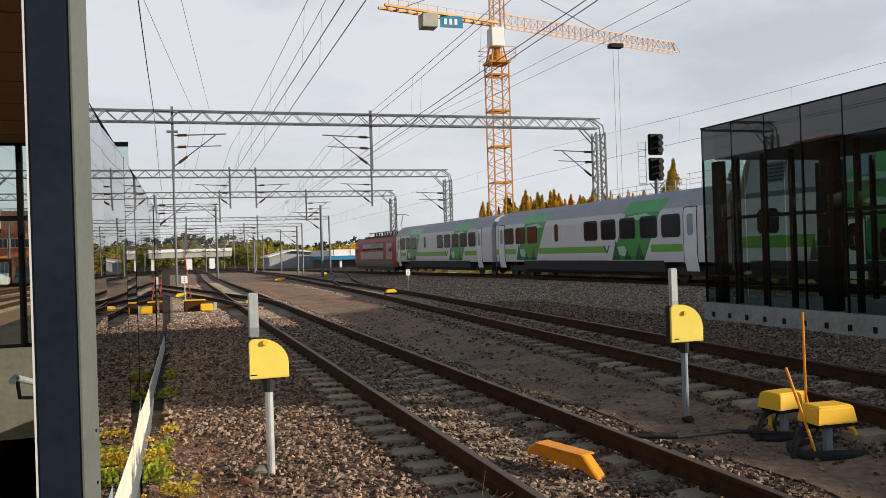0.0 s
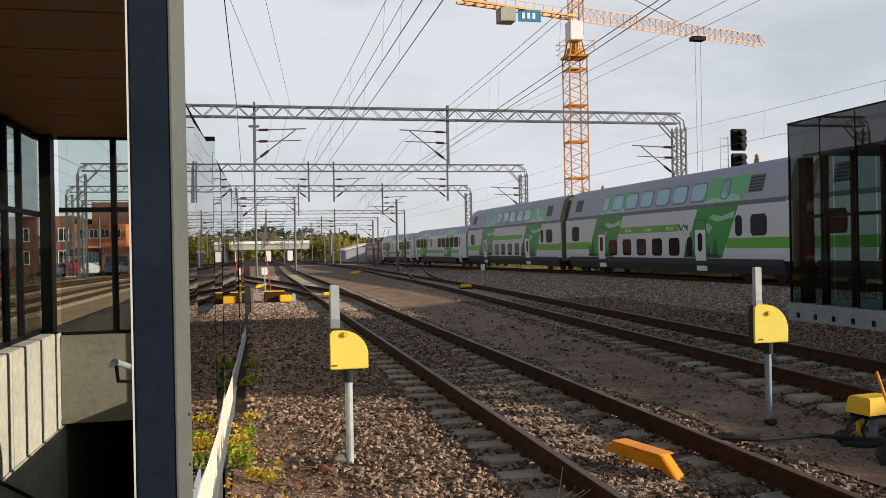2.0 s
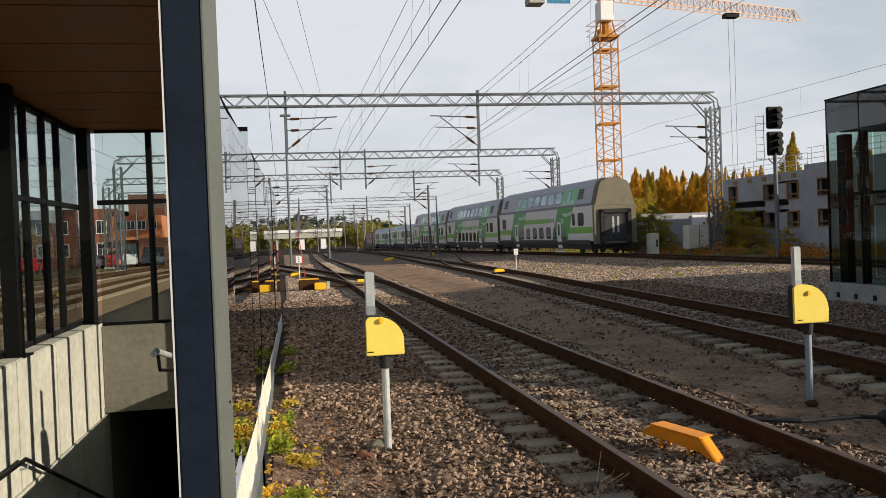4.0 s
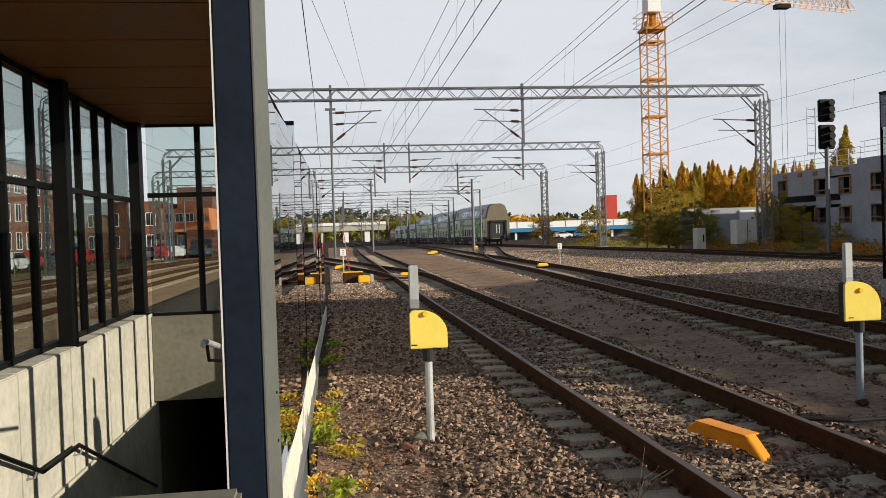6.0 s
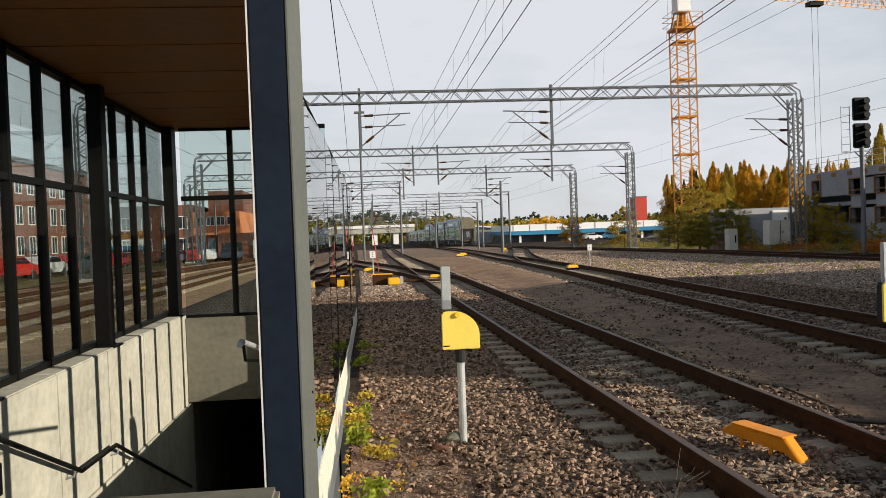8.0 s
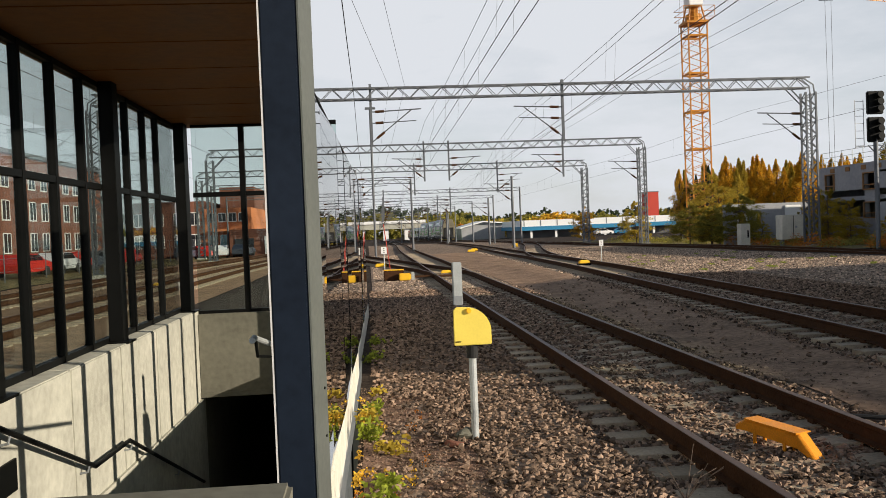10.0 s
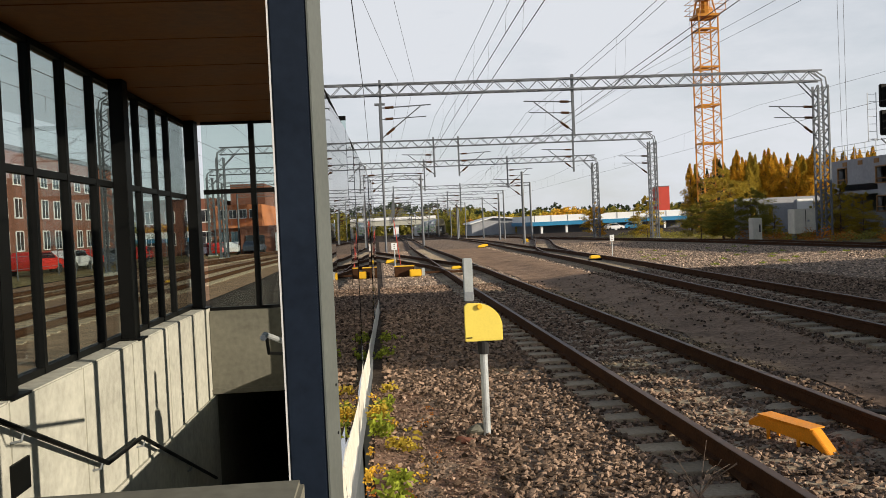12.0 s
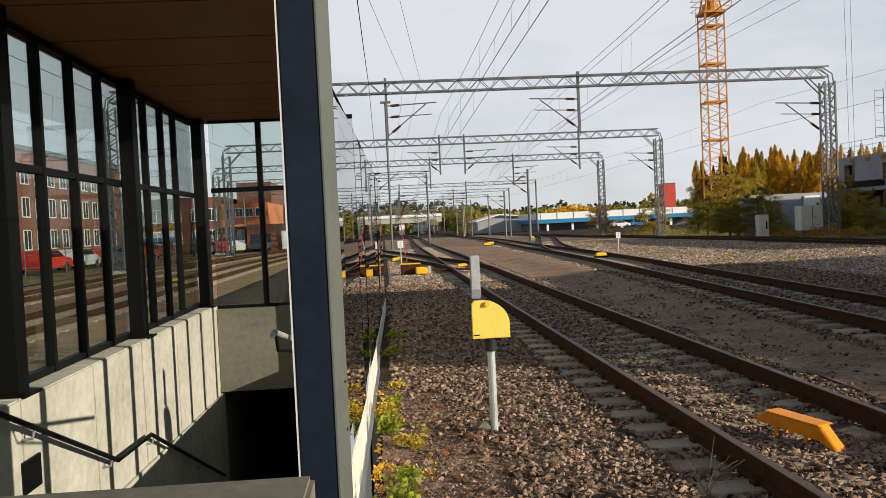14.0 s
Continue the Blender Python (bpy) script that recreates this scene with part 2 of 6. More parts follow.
def rod(bm, p, q, r, n=6, r2=None, caps=True):
    """A round or square bar from p to q."""
    p, q = Vector(p), Vector(q)
    d = (q - p).normalized()
    a = d.orthogonal().normalized()
    b = d.cross(a)
    r2 = r if r2 is None else r2
    rings = []
    for c, rad in ((p, r), (q, r2)):
        rings.append([bm.verts.new(c + (a * math.cos(k * 2 * math.pi / n) + b * math.sin(k * 2 * math.pi / n)) * rad) for k in range(n)])
    for k in range(n):
        bm.faces.new((rings[0][k], rings[0][(k + 1) % n], rings[1][(k + 1) % n], rings[1][k]))
    if caps:
        bm.faces.new(rings[0][::-1])
        bm.faces.new(rings[1])
    return bm


def line(bm, pts, r, n=6):
    """One continuous bent tube through points."""
    pts = [Vector(p) for p in pts]
    rings, a = [], None
    for k, p in enumerate(pts):
        d = (pts[min(k + 1, len(pts) - 1)] - pts[max(k - 1, 0)]).normalized()
        a = d.orthogonal().normalized() if a is None else (a - d * a.dot(d)).normalized()
        b = d.cross(a)
        rings.append([p + (a * math.cos(j * 2 * math.pi / n) + b * math.sin(j * 2 * math.pi / n)) * r for j in range(n)])
    return loft(bm, rings)


def loft(bm, sections, close=True):
    """Skin through equal closed loops of points."""
    rings = [[bm.verts.new(p) for p in s] for s in sections]
    n = len(rings[0])
    for a, b in zip(rings[:-1], rings[1:]):
        for k in range(n):
            bm.faces.new((a[k], a[(k + 1) % n], b[(k + 1) % n], b[k]))
    if close:
        bm.faces.new(rings[0][::-1])
        bm.faces.new(rings[-1])
    return bm


def plate(bm, pts, axis, a, b):
    """A flat outline of two coordinates, given depth from a to b along an axis."""
    def p3(p, c):
        return {"x": (c, p[0], p[1]), "y": (p[0], c, p[1]), "z": (p[0], p[1], c)}[axis]
    return loft(bm, [[p3(p, a) for p in pts], [p3(p, b) for p in pts]])


def mesh_of(name, bm, material, bevel=0.0):
    if bevel:
        bmesh.ops.bevel(bm, geom=bm.edges[:], offset=bevel, segments=2, affect="EDGES", clamp_overlap=True)
    bmesh.ops.recalc_face_normals(bm, faces=bm.faces[:])
    me = bpy.data.meshes.new(name)
    bm.to_mesh(me)
    bm.free()
    me.materials.append(material)
    return me


def part(name, bm, material, parent, label="", bevel=0.0, kind=""):
    ob = new(name, mesh_of(name, bm, material, bevel))
    ob.parent = parent
    return tagged(ob, label, kind=kind)


def thing(name, label, category, at=(0, 0, 0), turn=0.0, group="", kind=""):
    ob = new(name)
    ob.empty_display_size = 0.1
    ob.matrix_world = pose(*at, 0, 0, turn)
    return tagged(ob, label, category, group, kind)


def solid(name, bm, material, label, category, group="", kind="", bevel=0.0, at=(0, 0, 0), turn=0.0):
    ob = new(name, mesh_of(name, bm, material, bevel))
    ob.matrix_world = pose(*at, 0, 0, turn)
    return tagged(ob, label, category, group, kind)


B = bmesh.new


# ---- the lie of the land ----
def grade(y):
    """The far ground is lowered to fit the camera's view of the horizon."""
    return 0.0 if y < 50 else -0.0072 * (y - 50)


def track_1(y):
    far = 120 + 60 * (1 - math.exp(-(y - 120) / 60)) if y > 120 else y
    return 2.762 + 0.00016 * max(0.0, min(y, 120) - 22) ** 2 + 0.0314 * max(0.0, far - 120)


def track_2(y):
    return 6.45 + 0.058 * (90 + 40 * (1 - math.exp(-(y - 90) / 40)) if y > 90 else y)


def track_3(y):
    return 22.4 - 0.0145 * (y - 30)


def smooth(a, b, v):
    k = min(1.0, max(0.0, (v - a) / (b - a)))
    return k * k * (3 - 2 * k)


def level_2(y):
    return 0.15 * (1 - smooth(30, 60, y))


def ground_z(x, y):
    """Height of the ground beside and between the tracks."""
    z = -0.235 + grade(y)
    z += 0.15 * smooth(4.6, 6.4, x) * (1 - smooth(30, 60, y))
    z += 0.05 * smooth(10, 18, x)
    return z


# ---- ground ----
def sheet(name, x0, x1, y0, y1, nx, ny, material, label, lift=0.0, rough=0.0, edge=0.0, widen=0.0):
    bm = B()
    rows = []
    for j in range(ny + 1):
        y = y0 + (y1 - y0) * j / ny
        row = []
        for i in range(nx + 1):
            x = x0 + (x1 - x0 + widen * y) * i / nx
            z = ground_z(x, y) + lift + rough * noise.noise((x * 1.7, y * 1.7, 0.3))
            row.append(bm.verts.new((x + (edge * noise.noise((y * 0.6, i, 2.0)) if i in (0, nx) else 0), y, z)))
        rows.append(row)
    for a, b in zip(rows[:-1], rows[1:]):
        for k in range(nx):
            bm.faces.new((a[k], a[k + 1], b[k + 1], b[k]))
    return solid(name, bm, material, label, "ground", kind="structure")


def ground_sheet():
    """One sheet to the horizon, with a hole where the stairs go down."""
    xs = [-900, -200, -60, -30, -14, -9, -6, -4.2, -3.45, -2.8, -2, -1.3, -0.85, 0, 1, 2, 3, 4, 5, 6, 7, 8, 10, 12, 15, 18, 20, 24, 30, 45, 80, 250, 900]
    ys = [-300, -40, -15, -8, -4, -2, 0, 2, 3.6, 4.5, 6, 8, 10, 12, 13.4, 15, 18, 22, 26, 30, 35, 40, 45, 50, 55, 60, 80, 100, 130, 170, 220, 300, 400, 600, 1200]
    bm = B()
    g = [[bm.verts.new((x, y, ground_z(x, min(y, 400)))) for x in xs] for y in ys]
    for j in range(len(ys) - 1):
        for i in range(len(xs) - 1):
            if -3.46 < xs[i] < -0.9 and 3.5 < ys[j] < 13.3:
                continue
            bm.faces.new((g[j][i], g[j][i + 1], g[j + 1][i + 1], g[j + 1][i]))
    solid("ground", bm, M_BALLAST, "crushed-stone yard darkened for shade between stones, lowered towards the horizon", "ground", kind="structure")


ground_sheet()
sheet("sand_strip", 4.3, 5.15, 3, 75, 6, 110, M_SAND, "pale trodden sandy strip between two tracks", 0.03, 0.012, 0.3, 0.048)
sheet("sunlit_ballast_field", -0.6, 20.7, 3, 170, 24, 120, M_FIELD, "ballast between the tracks, coloured as sunlit", 0.012, 0.0, 0.0)
sheet("grit_verge", -0.8, 0.25, 3.0, 10.5, 6, 30, M_SOIL, "reddish gritty soil beside the concrete plinth", 0.015, 0.02, 0.12)
sheet("grass_verge", 24.6, 60, 20, 110, 20, 40, M_GRASS_GROUND, "dry autumn grass beyond the outer track", 0.05, 0.08, 0.5)
sheet("west_bed", -17.2, -6.0, -5, 150, 6, 40, M_WBALLAST, "rust-brown ballast of the western tracks", 0.012, 0.02, 0.3)
sheet("left_verge", -60, -17.5, 5, 140, 20, 40, M_GRASS_GROUND, "rough grass beyond the western tracks", 0.03, 0.05, 0.5)


def scatter(name, spots, material, label, size, group=""):
    """Loose stones, all in one mesh."""
    shapes = []
    for k in range(10):
        bm = B()
        rng = random.Random(k + 3)
        for _ in range(9):
            p = Vector((rng.gauss(0, 1), rng.gauss(0, 1), rng.gauss(0, 1))).normalized()
            bm.verts.new((p.x, p.y * 0.9, p.z * 0.72))
        hull_of = bmesh.ops.convex_hull(bm, input=bm.verts[:])
        bmesh.ops.delete(bm, geom=[v for v in bm.verts if not v.link_faces], context="VERTS")
        bmesh.ops.recalc_face_normals(bm, faces=bm.faces[:])
        bm.verts.index_update()
        shapes.append((np.array([v.co[:] for v in bm.verts]), np.array([[v.index for v in f.verts] for f in bm.faces])))
        bm.free()
    verts, faces, base = [], [], 0
    rng = random.Random(11)
    for x, y, z, s in spots:
        pv, pf = shapes[rng.randrange(10)]
        a, t = rng.uniform(0, 6.28), rng.uniform(-0.6, 0.6)
        ca, sa, ct, st = math.cos(a), math.sin(a), math.cos(t), math.sin(t)
        r = np.array(((ca, -sa, 0), (sa, ca, 0), (0, 0, 1))) @ np.array(((1, 0, 0), (0, ct, -st), (0, st, ct)))
        verts.append((pv * np.array((1, rng.uniform(0.6, 1), rng.uniform(0.6, 1))) * s) @ r.T + np.array((x, y, z)))
        faces.append(pf + base)
        base += len(pv)
    me = bpy.data.meshes.new(name)
    me.from_pydata(np.concatenate(verts).tolist(), [], np.concatenate(faces).tolist())
    me.materials.append(material)
    return tagged(new(name, me), label, "stones", group, "stuff")


def ballast():
    rng = random.Random(5)
    spots = []
    for _ in range(95000):
        y = 3.2 + 25 * rng.random() ** 1.8
        x = rng.uniform(-0.7, 11.7)
        if 4.25 < x < 5.1 + 0.048 * y and rng.random() > 0.05:
            continue
        if x < (-0.12 if y > 7.6 else 0.2) and y < 10 and rng.random() > 0.2:
            continue
        if x > 4.2 and y < 5:
            continue
        s = rng.uniform(0.018, 0.046) * (1 if y < 14 else 1.25)
        in_bed = abs(x - track_1(y)) < 1.25 or abs(x - track_2(y)) < 1.25
        z = ground_z(x, y) + (0.034 if not in_bed else 0.016)
        if abs(x - 2.762) > 1.3 and x < 4.2:
            z += 0.03 * max(0.0, noise.noise((x * 2.1, y * 2.1, 4)))
        spots.append((x, y, z + 0.3 * s, s))
    for _ in range(15000):
        y = 5.0 + 18 * rng.random() ** 1.3
        x = rng.uniform(4.1, 6.0)
        s = rng.uniform(0.006, 0.02)
        spots.append((x, y, ground_z(x, y) + 0.02 + 0.3 * s, s))
    for _ in range(9000):
        y = 3.4 + 7.5 * rng.random() ** 1.3
        x = rng.uniform(-0.85, 0.5)
        s = rng.uniform(0.006, 0.018)
        spots.append((x, y, ground_z(x, y) + 0.02 + 0.3 * s, s))
    scatter("ballast_stones", spots, M_STONE, "loose angular brown and grey track ballast", 0.03)
    spots = []
    for _ in range(72000):
        y = 18 + 58 * rng.random() ** 1.25
        x = rng.uniform(-0.5, 20.4)
        if 4.25 < x < 5.1 + 0.048 * y and rng.random() > 0.02:
            continue
        s = rng.uniform(0.025, 0.062)
        spots.append((x, y, ground_z(x, y) + 0.3 * s, s))
    scatter("far_ballast", spots, M_STONE_LIT, "coarse far ballast, coloured pale as sunlit", 0.05)


# ---- tracks ----
RAIL_OUTLINE = ((-0.07, -0.17), (0.07, -0.17), (0.07, -0.158), (0.014, -0.14), (0.01, -0.05), (0.036, -0.035), (0.036, -0.004), (0.032, 0.0),
                (-0.032, 0.0), (-0.036, -0.004), (-0.036, -0.035), (-0.01, -0.05), (-0.014, -0.14), (-0.07, -0.158))


def rail(parent, centre, lift, off, y0, y1, step):
    n = max(2, int((y1 - y0) / step))
    ys = [y0 + (y1 - y0) * k / n for k in range(n + 1)]
    bm = B()
    loft(bm, [[(centre(y) + off + px, y, grade(y) + lift(y) + pz) for px, pz in RAIL_OUTLINE] for y in ys])
    ob = part("rail", bm, M_RAIL, parent)
    ob.data.materials.append(M_RAILTOP)
    for f in ob.data.polygons:
        if f.normal.z > 0.6 and f.center.z > grade(f.center.y) + lift(f.center.y) - 0.012:
            f.material_index = 1


def track(label, centre, lift, y0, y1, near, step=3.0, gap=0.61):
    """A ballasted track: two rails, sleepers up to the near limit as pieces, the rest joined."""
    t = thing("railway_track", label, "track", kind="structure")
    for off in (-0.798, 0.798):
        rail(t, centre, lift, off, y0, y1, step)
    bm = B()
    plate(bm, ((-1.3, -0.36), (1.3, -0.36), (1.28, -0.185), (0.55, -0.185), (0.45, -0.21), (-0.45, -0.21), (-0.55, -0.185), (-1.28, -0.185)), "y", -0.13, 0.13)
    me = mesh_of("sleeper", bm, M_SLEEPER)
    rest, clips = B(), B()
    y = y0 + 0.3
    rng = random.Random(9)
    while y < min(y1, 80):
        x, z = centre(y), grade(y) + lift(y)
        if y < near:
            s = new("sleeper", me)
            s.parent = t
            s.matrix_basis = pose(x, y, z, 0, 0, rng.uniform(-0.6, 0.6))
            for off in (-0.798, 0.798):
                for side in (-1, 1):
                    bx(clips, x + off + side * 0.075 - 0.02, y - 0.05, z - 0.19, x + off + side * 0.075 + 0.02, y + 0.05, z - 0.135)
        else:
            bx(rest, x - 1.28, y - 0.13, z - 0.34, x + 1.28, y + 0.13, z - 0.185)
        y += gap
    part("sleepers", rest, M_SLEEPER, t, kind="stuff") if rest.verts else rest.free()
    part("rail_clips", clips, M_RAIL, t, kind="stuff") if clips.verts else clips.free()
    return t


def flat(y):
    return 0.0


def tracks():
    track("rusty running track on concrete sleepers with orange derailer", track_1, flat, -14, 420, 40)
    track("second rusty track on concrete sleepers past the sandy strip", track_2, level_2, -14, 420, 30)
    track("outer main track along which the passenger train leaves", track_3, lambda y: 0.05, -90, 480, -80)
    track("siding that branches west through a turnout", lambda y: track_1(34) - 0.125 * (y - 34) * smooth(30, 46, y), flat, 33, 110, 34)
    track("crossover that joins the outer main track", lambda y: track_2(36) + (track_3(120) - track_2(36)) * smooth(30, 128, y) * 1.0, flat, 36, 124, 34)
    for x in (-9.6, -14.2):
        track("western track on weathered ballast", lambda y, x=x: x + 0.02 * y, flat, -10, 300, -9)


tracks()


# ---- the near shelter over the stairs ----
def wall_x(y):
    """The glazed long wall's line, slanted to fit the camera's view."""
    return -1.02 + 0.0185 * (y - 5)


def near_shelter():
    YN, YF, XL = 4.3, 13.2, -3.3
    pl = B()
    for a, b in [(4.35 + 1.8 * k, 4.35 + 1.8 * k + 1.785) for k in range(9)]:
        loft(pl, [[(wall_x(y) - 0.22, y, -0.5), (wall_x(y), y, -0.5), (wall_x(y), y, 0.06), (wall_x(y) - 0.03, y, 0.09), (wall_x(y) - 0.22, y, 0.09)] for y in (a, b)])
    solid("plinth", pl, M_PLINTH, "pale concrete plinth under the glazed wall", "plinth", kind="structure")
    # end post, its side slanted to fit the camera's view
    post = thing("end_post", "steel end post, front coloured as shaded and side as lit", "post", kind="structure")
    bm = B()
    plate(bm, ((-1.189, YN), (-1.002, YN), (-1.002, YN + 0.2), (-1.189, YN + 0.2)), "z", -0.3, 3.62)
    part("post_core", bm, M_POST_SHADE, post, bevel=0.008)
    bm = B()
    plate(bm, ((-0.999, YN + 0.004), (-0.990, YN + 0.004), (-0.938, YN + 0.25), (-0.999, YN + 0.25)), "z", -0.3, 3.64)
    part("lit_side", bm, M_POST_LIT, post)
    bm = B()
    bx(bm, -1.199, YN - 0.004, 0.0, -1.191, YN + 0.1, 3.62)
    part("edge_trim", bm, M_TRIM, post)
    bolts = B()
    for z in (0.72, 0.98):
        rod(bolts, (-0.962, YN + 0.2, z), (-0.945, YN + 0.195, z), 0.008, 8)
    part("bolt", bolts, M_BLACK, post)
    # long glass wall
    win = thing("window_1", "long frameless outer glass wall mirroring the yard", "window", kind="structure")
    for k in range(8):
        a, b = 4.56 + 1.92 * k, 4.56 + 1.92 * k + 1.91
        bm = B()
        tilt = random.Random(k).uniform(-0.012, 0.012)
        loft(bm, [[(wall_x(a) - 0.02 + tilt, a, 0.09), (wall_x(a) - 0.008 + tilt, a, 0.09), (wall_x(b) - 0.008 - tilt, b, 0.09), (wall_x(b) - 0.02 - tilt, b, 0.09)],
                  [(wall_x(a) - 0.02 + tilt, a, 2.80), (wall_x(a) - 0.008 + tilt, a, 2.80), (wall_x(b) - 0.008 - tilt, b, 2.80), (wall_x(b) - 0.02 - tilt, b, 2.80)]])
        part("pane", bm, M_GLASSW, win).visible_shadow = False
    bm = B()
    line(bm, [(wall_x(y) - 0.014, y, 2.805) for y in (4.56, 12.0, 19.9)], 0.008, 6)
    part("top_rail", bm, M_BLACK, win)
    mull = thing("inner_mullions", "black steel mullions behind the glass wall", "mullion", kind="structure")
    for y in (5.2, 6.62, 7.4, 8.2, 9.1, 9.85, 10.65, 11.5, 12.3, 13.1):
        bm = B()
        bx(bm, wall_x(y) - 0.14, y - 0.03, 0.09, wall_x(y) - 0.03, y + 0.03, 2.78)
        part("mullion", bm, M_BLACK, mull)
    # ceiling and roof
    bm = B()
    def edge(y):
        """The roof's edge, tapered to stay behind the post in the camera's view."""
        return -1.10 - 0.062 * (y - 2.7)
    plate(bm, ((XL - 0.45, YN - 1.6), (edge(YN - 1.6), YN - 1.6), (edge(YF + 0.1), YF + 0.1), (XL - 0.45, YF + 0.1)), "z", 3.56, 3.60)
    y = YN - 1.6
    while y < YF:
        plate(bm, ((XL - 0.4, y), (edge(y) - 0.04, y), (edge(y + 1.17) - 0.04, y + 1.17), (XL - 0.4, y + 1.17)), "z", 3.535, 3.558)
        y += 1.2
    solid("ceiling", bm, M_WOOD, "varnished brown plywood ceiling boards", "ceiling", kind="structure")
    bm = B()
    plate(bm, ((XL - 0.5, YN - 1.7), (edge(YN - 1.7), YN - 1.7), (edge(YF + 0.2), YF + 0.2), (XL - 0.5, YF + 0.2)), "z", 3.604, 3.95)
    solid("roof", bm, M_BLACK, "flat dark shelter roof", "roof", kind="structure")
    # left wall: concrete parapet with recessed joints
    left = thing("wall_west", "pale cast-concrete stair wall with recessed joints", "wall", kind="structure")
    y = 3.0
    while y < YF - 0.05:
        b = min(y + 1.5, YF)
        bm = B()
        bx(bm, XL - 0.35, y + 0.008, -4.2, XL, b - 0.008, 0.72)
        part("panel", bm, M_CONCRETE, left, bevel=0.012)
        y = b
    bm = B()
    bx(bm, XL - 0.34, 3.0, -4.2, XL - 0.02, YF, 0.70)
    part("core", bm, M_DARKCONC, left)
    # raised band added on the wall, its edge standing for the sun's shadow line
    bm = B()
    plate(bm, ((7.3, -0.55), (12.9, -0.36 - 0.28), (13.2, -0.62), (13.2, -4.2), (7.3, -4.2)), "x", XL + 0.002, XL + 0.03)
    part("shadow_line_band", bm, M_CONCRETE, left)
    # glazing on the left wall
    lw = thing("window_2", "tall black-framed glazing above the concrete wall", "window", kind="structure")
    for y, w in ((6.2, 0.2), (9.4, 0.2), (12.98, 0.28)):
        bm = B()
        bx(bm, XL - 0.20, y - w / 2, 0.72, XL - 0.05, y + w / 2, 3.56)
        part("column", bm, M_BLACK, lw, bevel=0.006)
        bm = B()
        bx(bm, XL - 0.24, y - w / 2 - 0.05, 0.715, XL + 0.02, y + w / 2 + 0.05, 0.735)
        part("base_plate", bm, M_BLACK, lw)
    for y in (4.4, 5.2, 7.23, 8.0, 8.8, 10.43, 11.22, 11.9):
        bm = B()
        bx(bm, XL - 0.28, y - 0.03, 0.72, XL - 0.2, y + 0.03, 3.56)
        part("mullion", bm, M_BLACK, lw)
    for z, h in ((0.72, 0.06), (2.38, 0.06), (3.48, 0.08)):
        bm = B()
        bx(bm, XL - 0.285, 3.0, z, XL - 0.205, YF, z + h)
        part("transom", bm, M_BLACK, lw)
    bm = B()
    bx(bm, XL - 0.247, 3.0, 0.74, XL - 0.237, YF, 3.54)
    part("pane", bm, M_GLASS, lw).visible_shadow = False
    # back wall, its shade put into the darker concrete
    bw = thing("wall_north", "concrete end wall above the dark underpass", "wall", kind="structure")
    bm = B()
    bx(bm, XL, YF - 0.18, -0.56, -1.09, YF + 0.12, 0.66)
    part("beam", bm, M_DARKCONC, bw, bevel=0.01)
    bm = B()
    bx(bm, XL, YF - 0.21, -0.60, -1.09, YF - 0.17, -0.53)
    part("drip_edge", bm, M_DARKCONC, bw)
    ww = thing("window_3", "black-framed end window with one mullion", "window", kind="structure")
    for x in (-2.55, -1.72):
        bm = B()
        bx(bm, x - 0.04, YF - 0.1, 0.66, x + 0.04, YF, 3.56)
        part("mullion", bm, M_BLACK, ww)
    for z, h in ((0.66, 0.05), (2.44, 0.07), (3.50, 0.06)):
        bm = B()
        bx(bm, XL, YF - 0.09, z, -1.1, YF - 0.01, z + h)
        part("transom", bm, M_BLACK, ww)
    bm = B()
    bx(bm, XL, YF - 0.055, 0.68, -1.1, YF - 0.045, 3.52)
    part("pane", bm, M_GLASS, ww).visible_shadow = False
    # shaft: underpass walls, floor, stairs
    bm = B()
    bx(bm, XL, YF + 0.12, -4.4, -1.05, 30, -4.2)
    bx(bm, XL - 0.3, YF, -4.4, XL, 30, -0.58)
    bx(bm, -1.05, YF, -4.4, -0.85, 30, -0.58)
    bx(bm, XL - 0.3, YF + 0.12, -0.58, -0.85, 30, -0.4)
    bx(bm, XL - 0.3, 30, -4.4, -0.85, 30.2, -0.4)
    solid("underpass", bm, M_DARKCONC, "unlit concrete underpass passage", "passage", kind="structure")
    bm = B()
    for a, b in [(4.3 + 1.8 * k, 4.3 + 1.8 * k + 1.8) for k in range(5)]:
        loft(bm, [[(wall_x(y) - 0.32, y, -4.4), (wall_x(y) - 0.215, y, -4.4), (wall_x(y) - 0.215, y, 0.085), (wall_x(y) - 0.32, y, 0.085)] for y in (a, b)])
    solid("wall_east", bm, M_CONCRETE, "concrete stair wall below the glass", "wall", kind="structure")
    st = thing("staircase", "concrete stairs going down into the underpass", "stairs", kind="structure")
    n = 24
    for k in range(n):
        bm = B()
        y = 5.4 + 0.31 * k
        z = -0.17 * (k + 1)
        bx(bm, XL + 0.04, y, z - 0.5, -1.36, y + 0.33, z)
        part("step", bm, M_CONCRETE, st)
    # The roof's shade on this low wall is put into its darker colour.
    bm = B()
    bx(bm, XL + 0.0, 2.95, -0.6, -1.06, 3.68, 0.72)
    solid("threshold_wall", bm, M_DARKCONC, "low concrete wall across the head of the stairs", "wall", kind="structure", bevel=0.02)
    bm = B()
    bx(bm, XL, 3.7, -0.4, -1.24, 5.42, -0.002)
    solid("landing", bm, M_CONCRETE, "concrete landing at the stair head", "floor", kind="structure")
    # handrails
    hr = thing("handrail", "dark steel handrail with a kink on the concrete wall", "handrail")
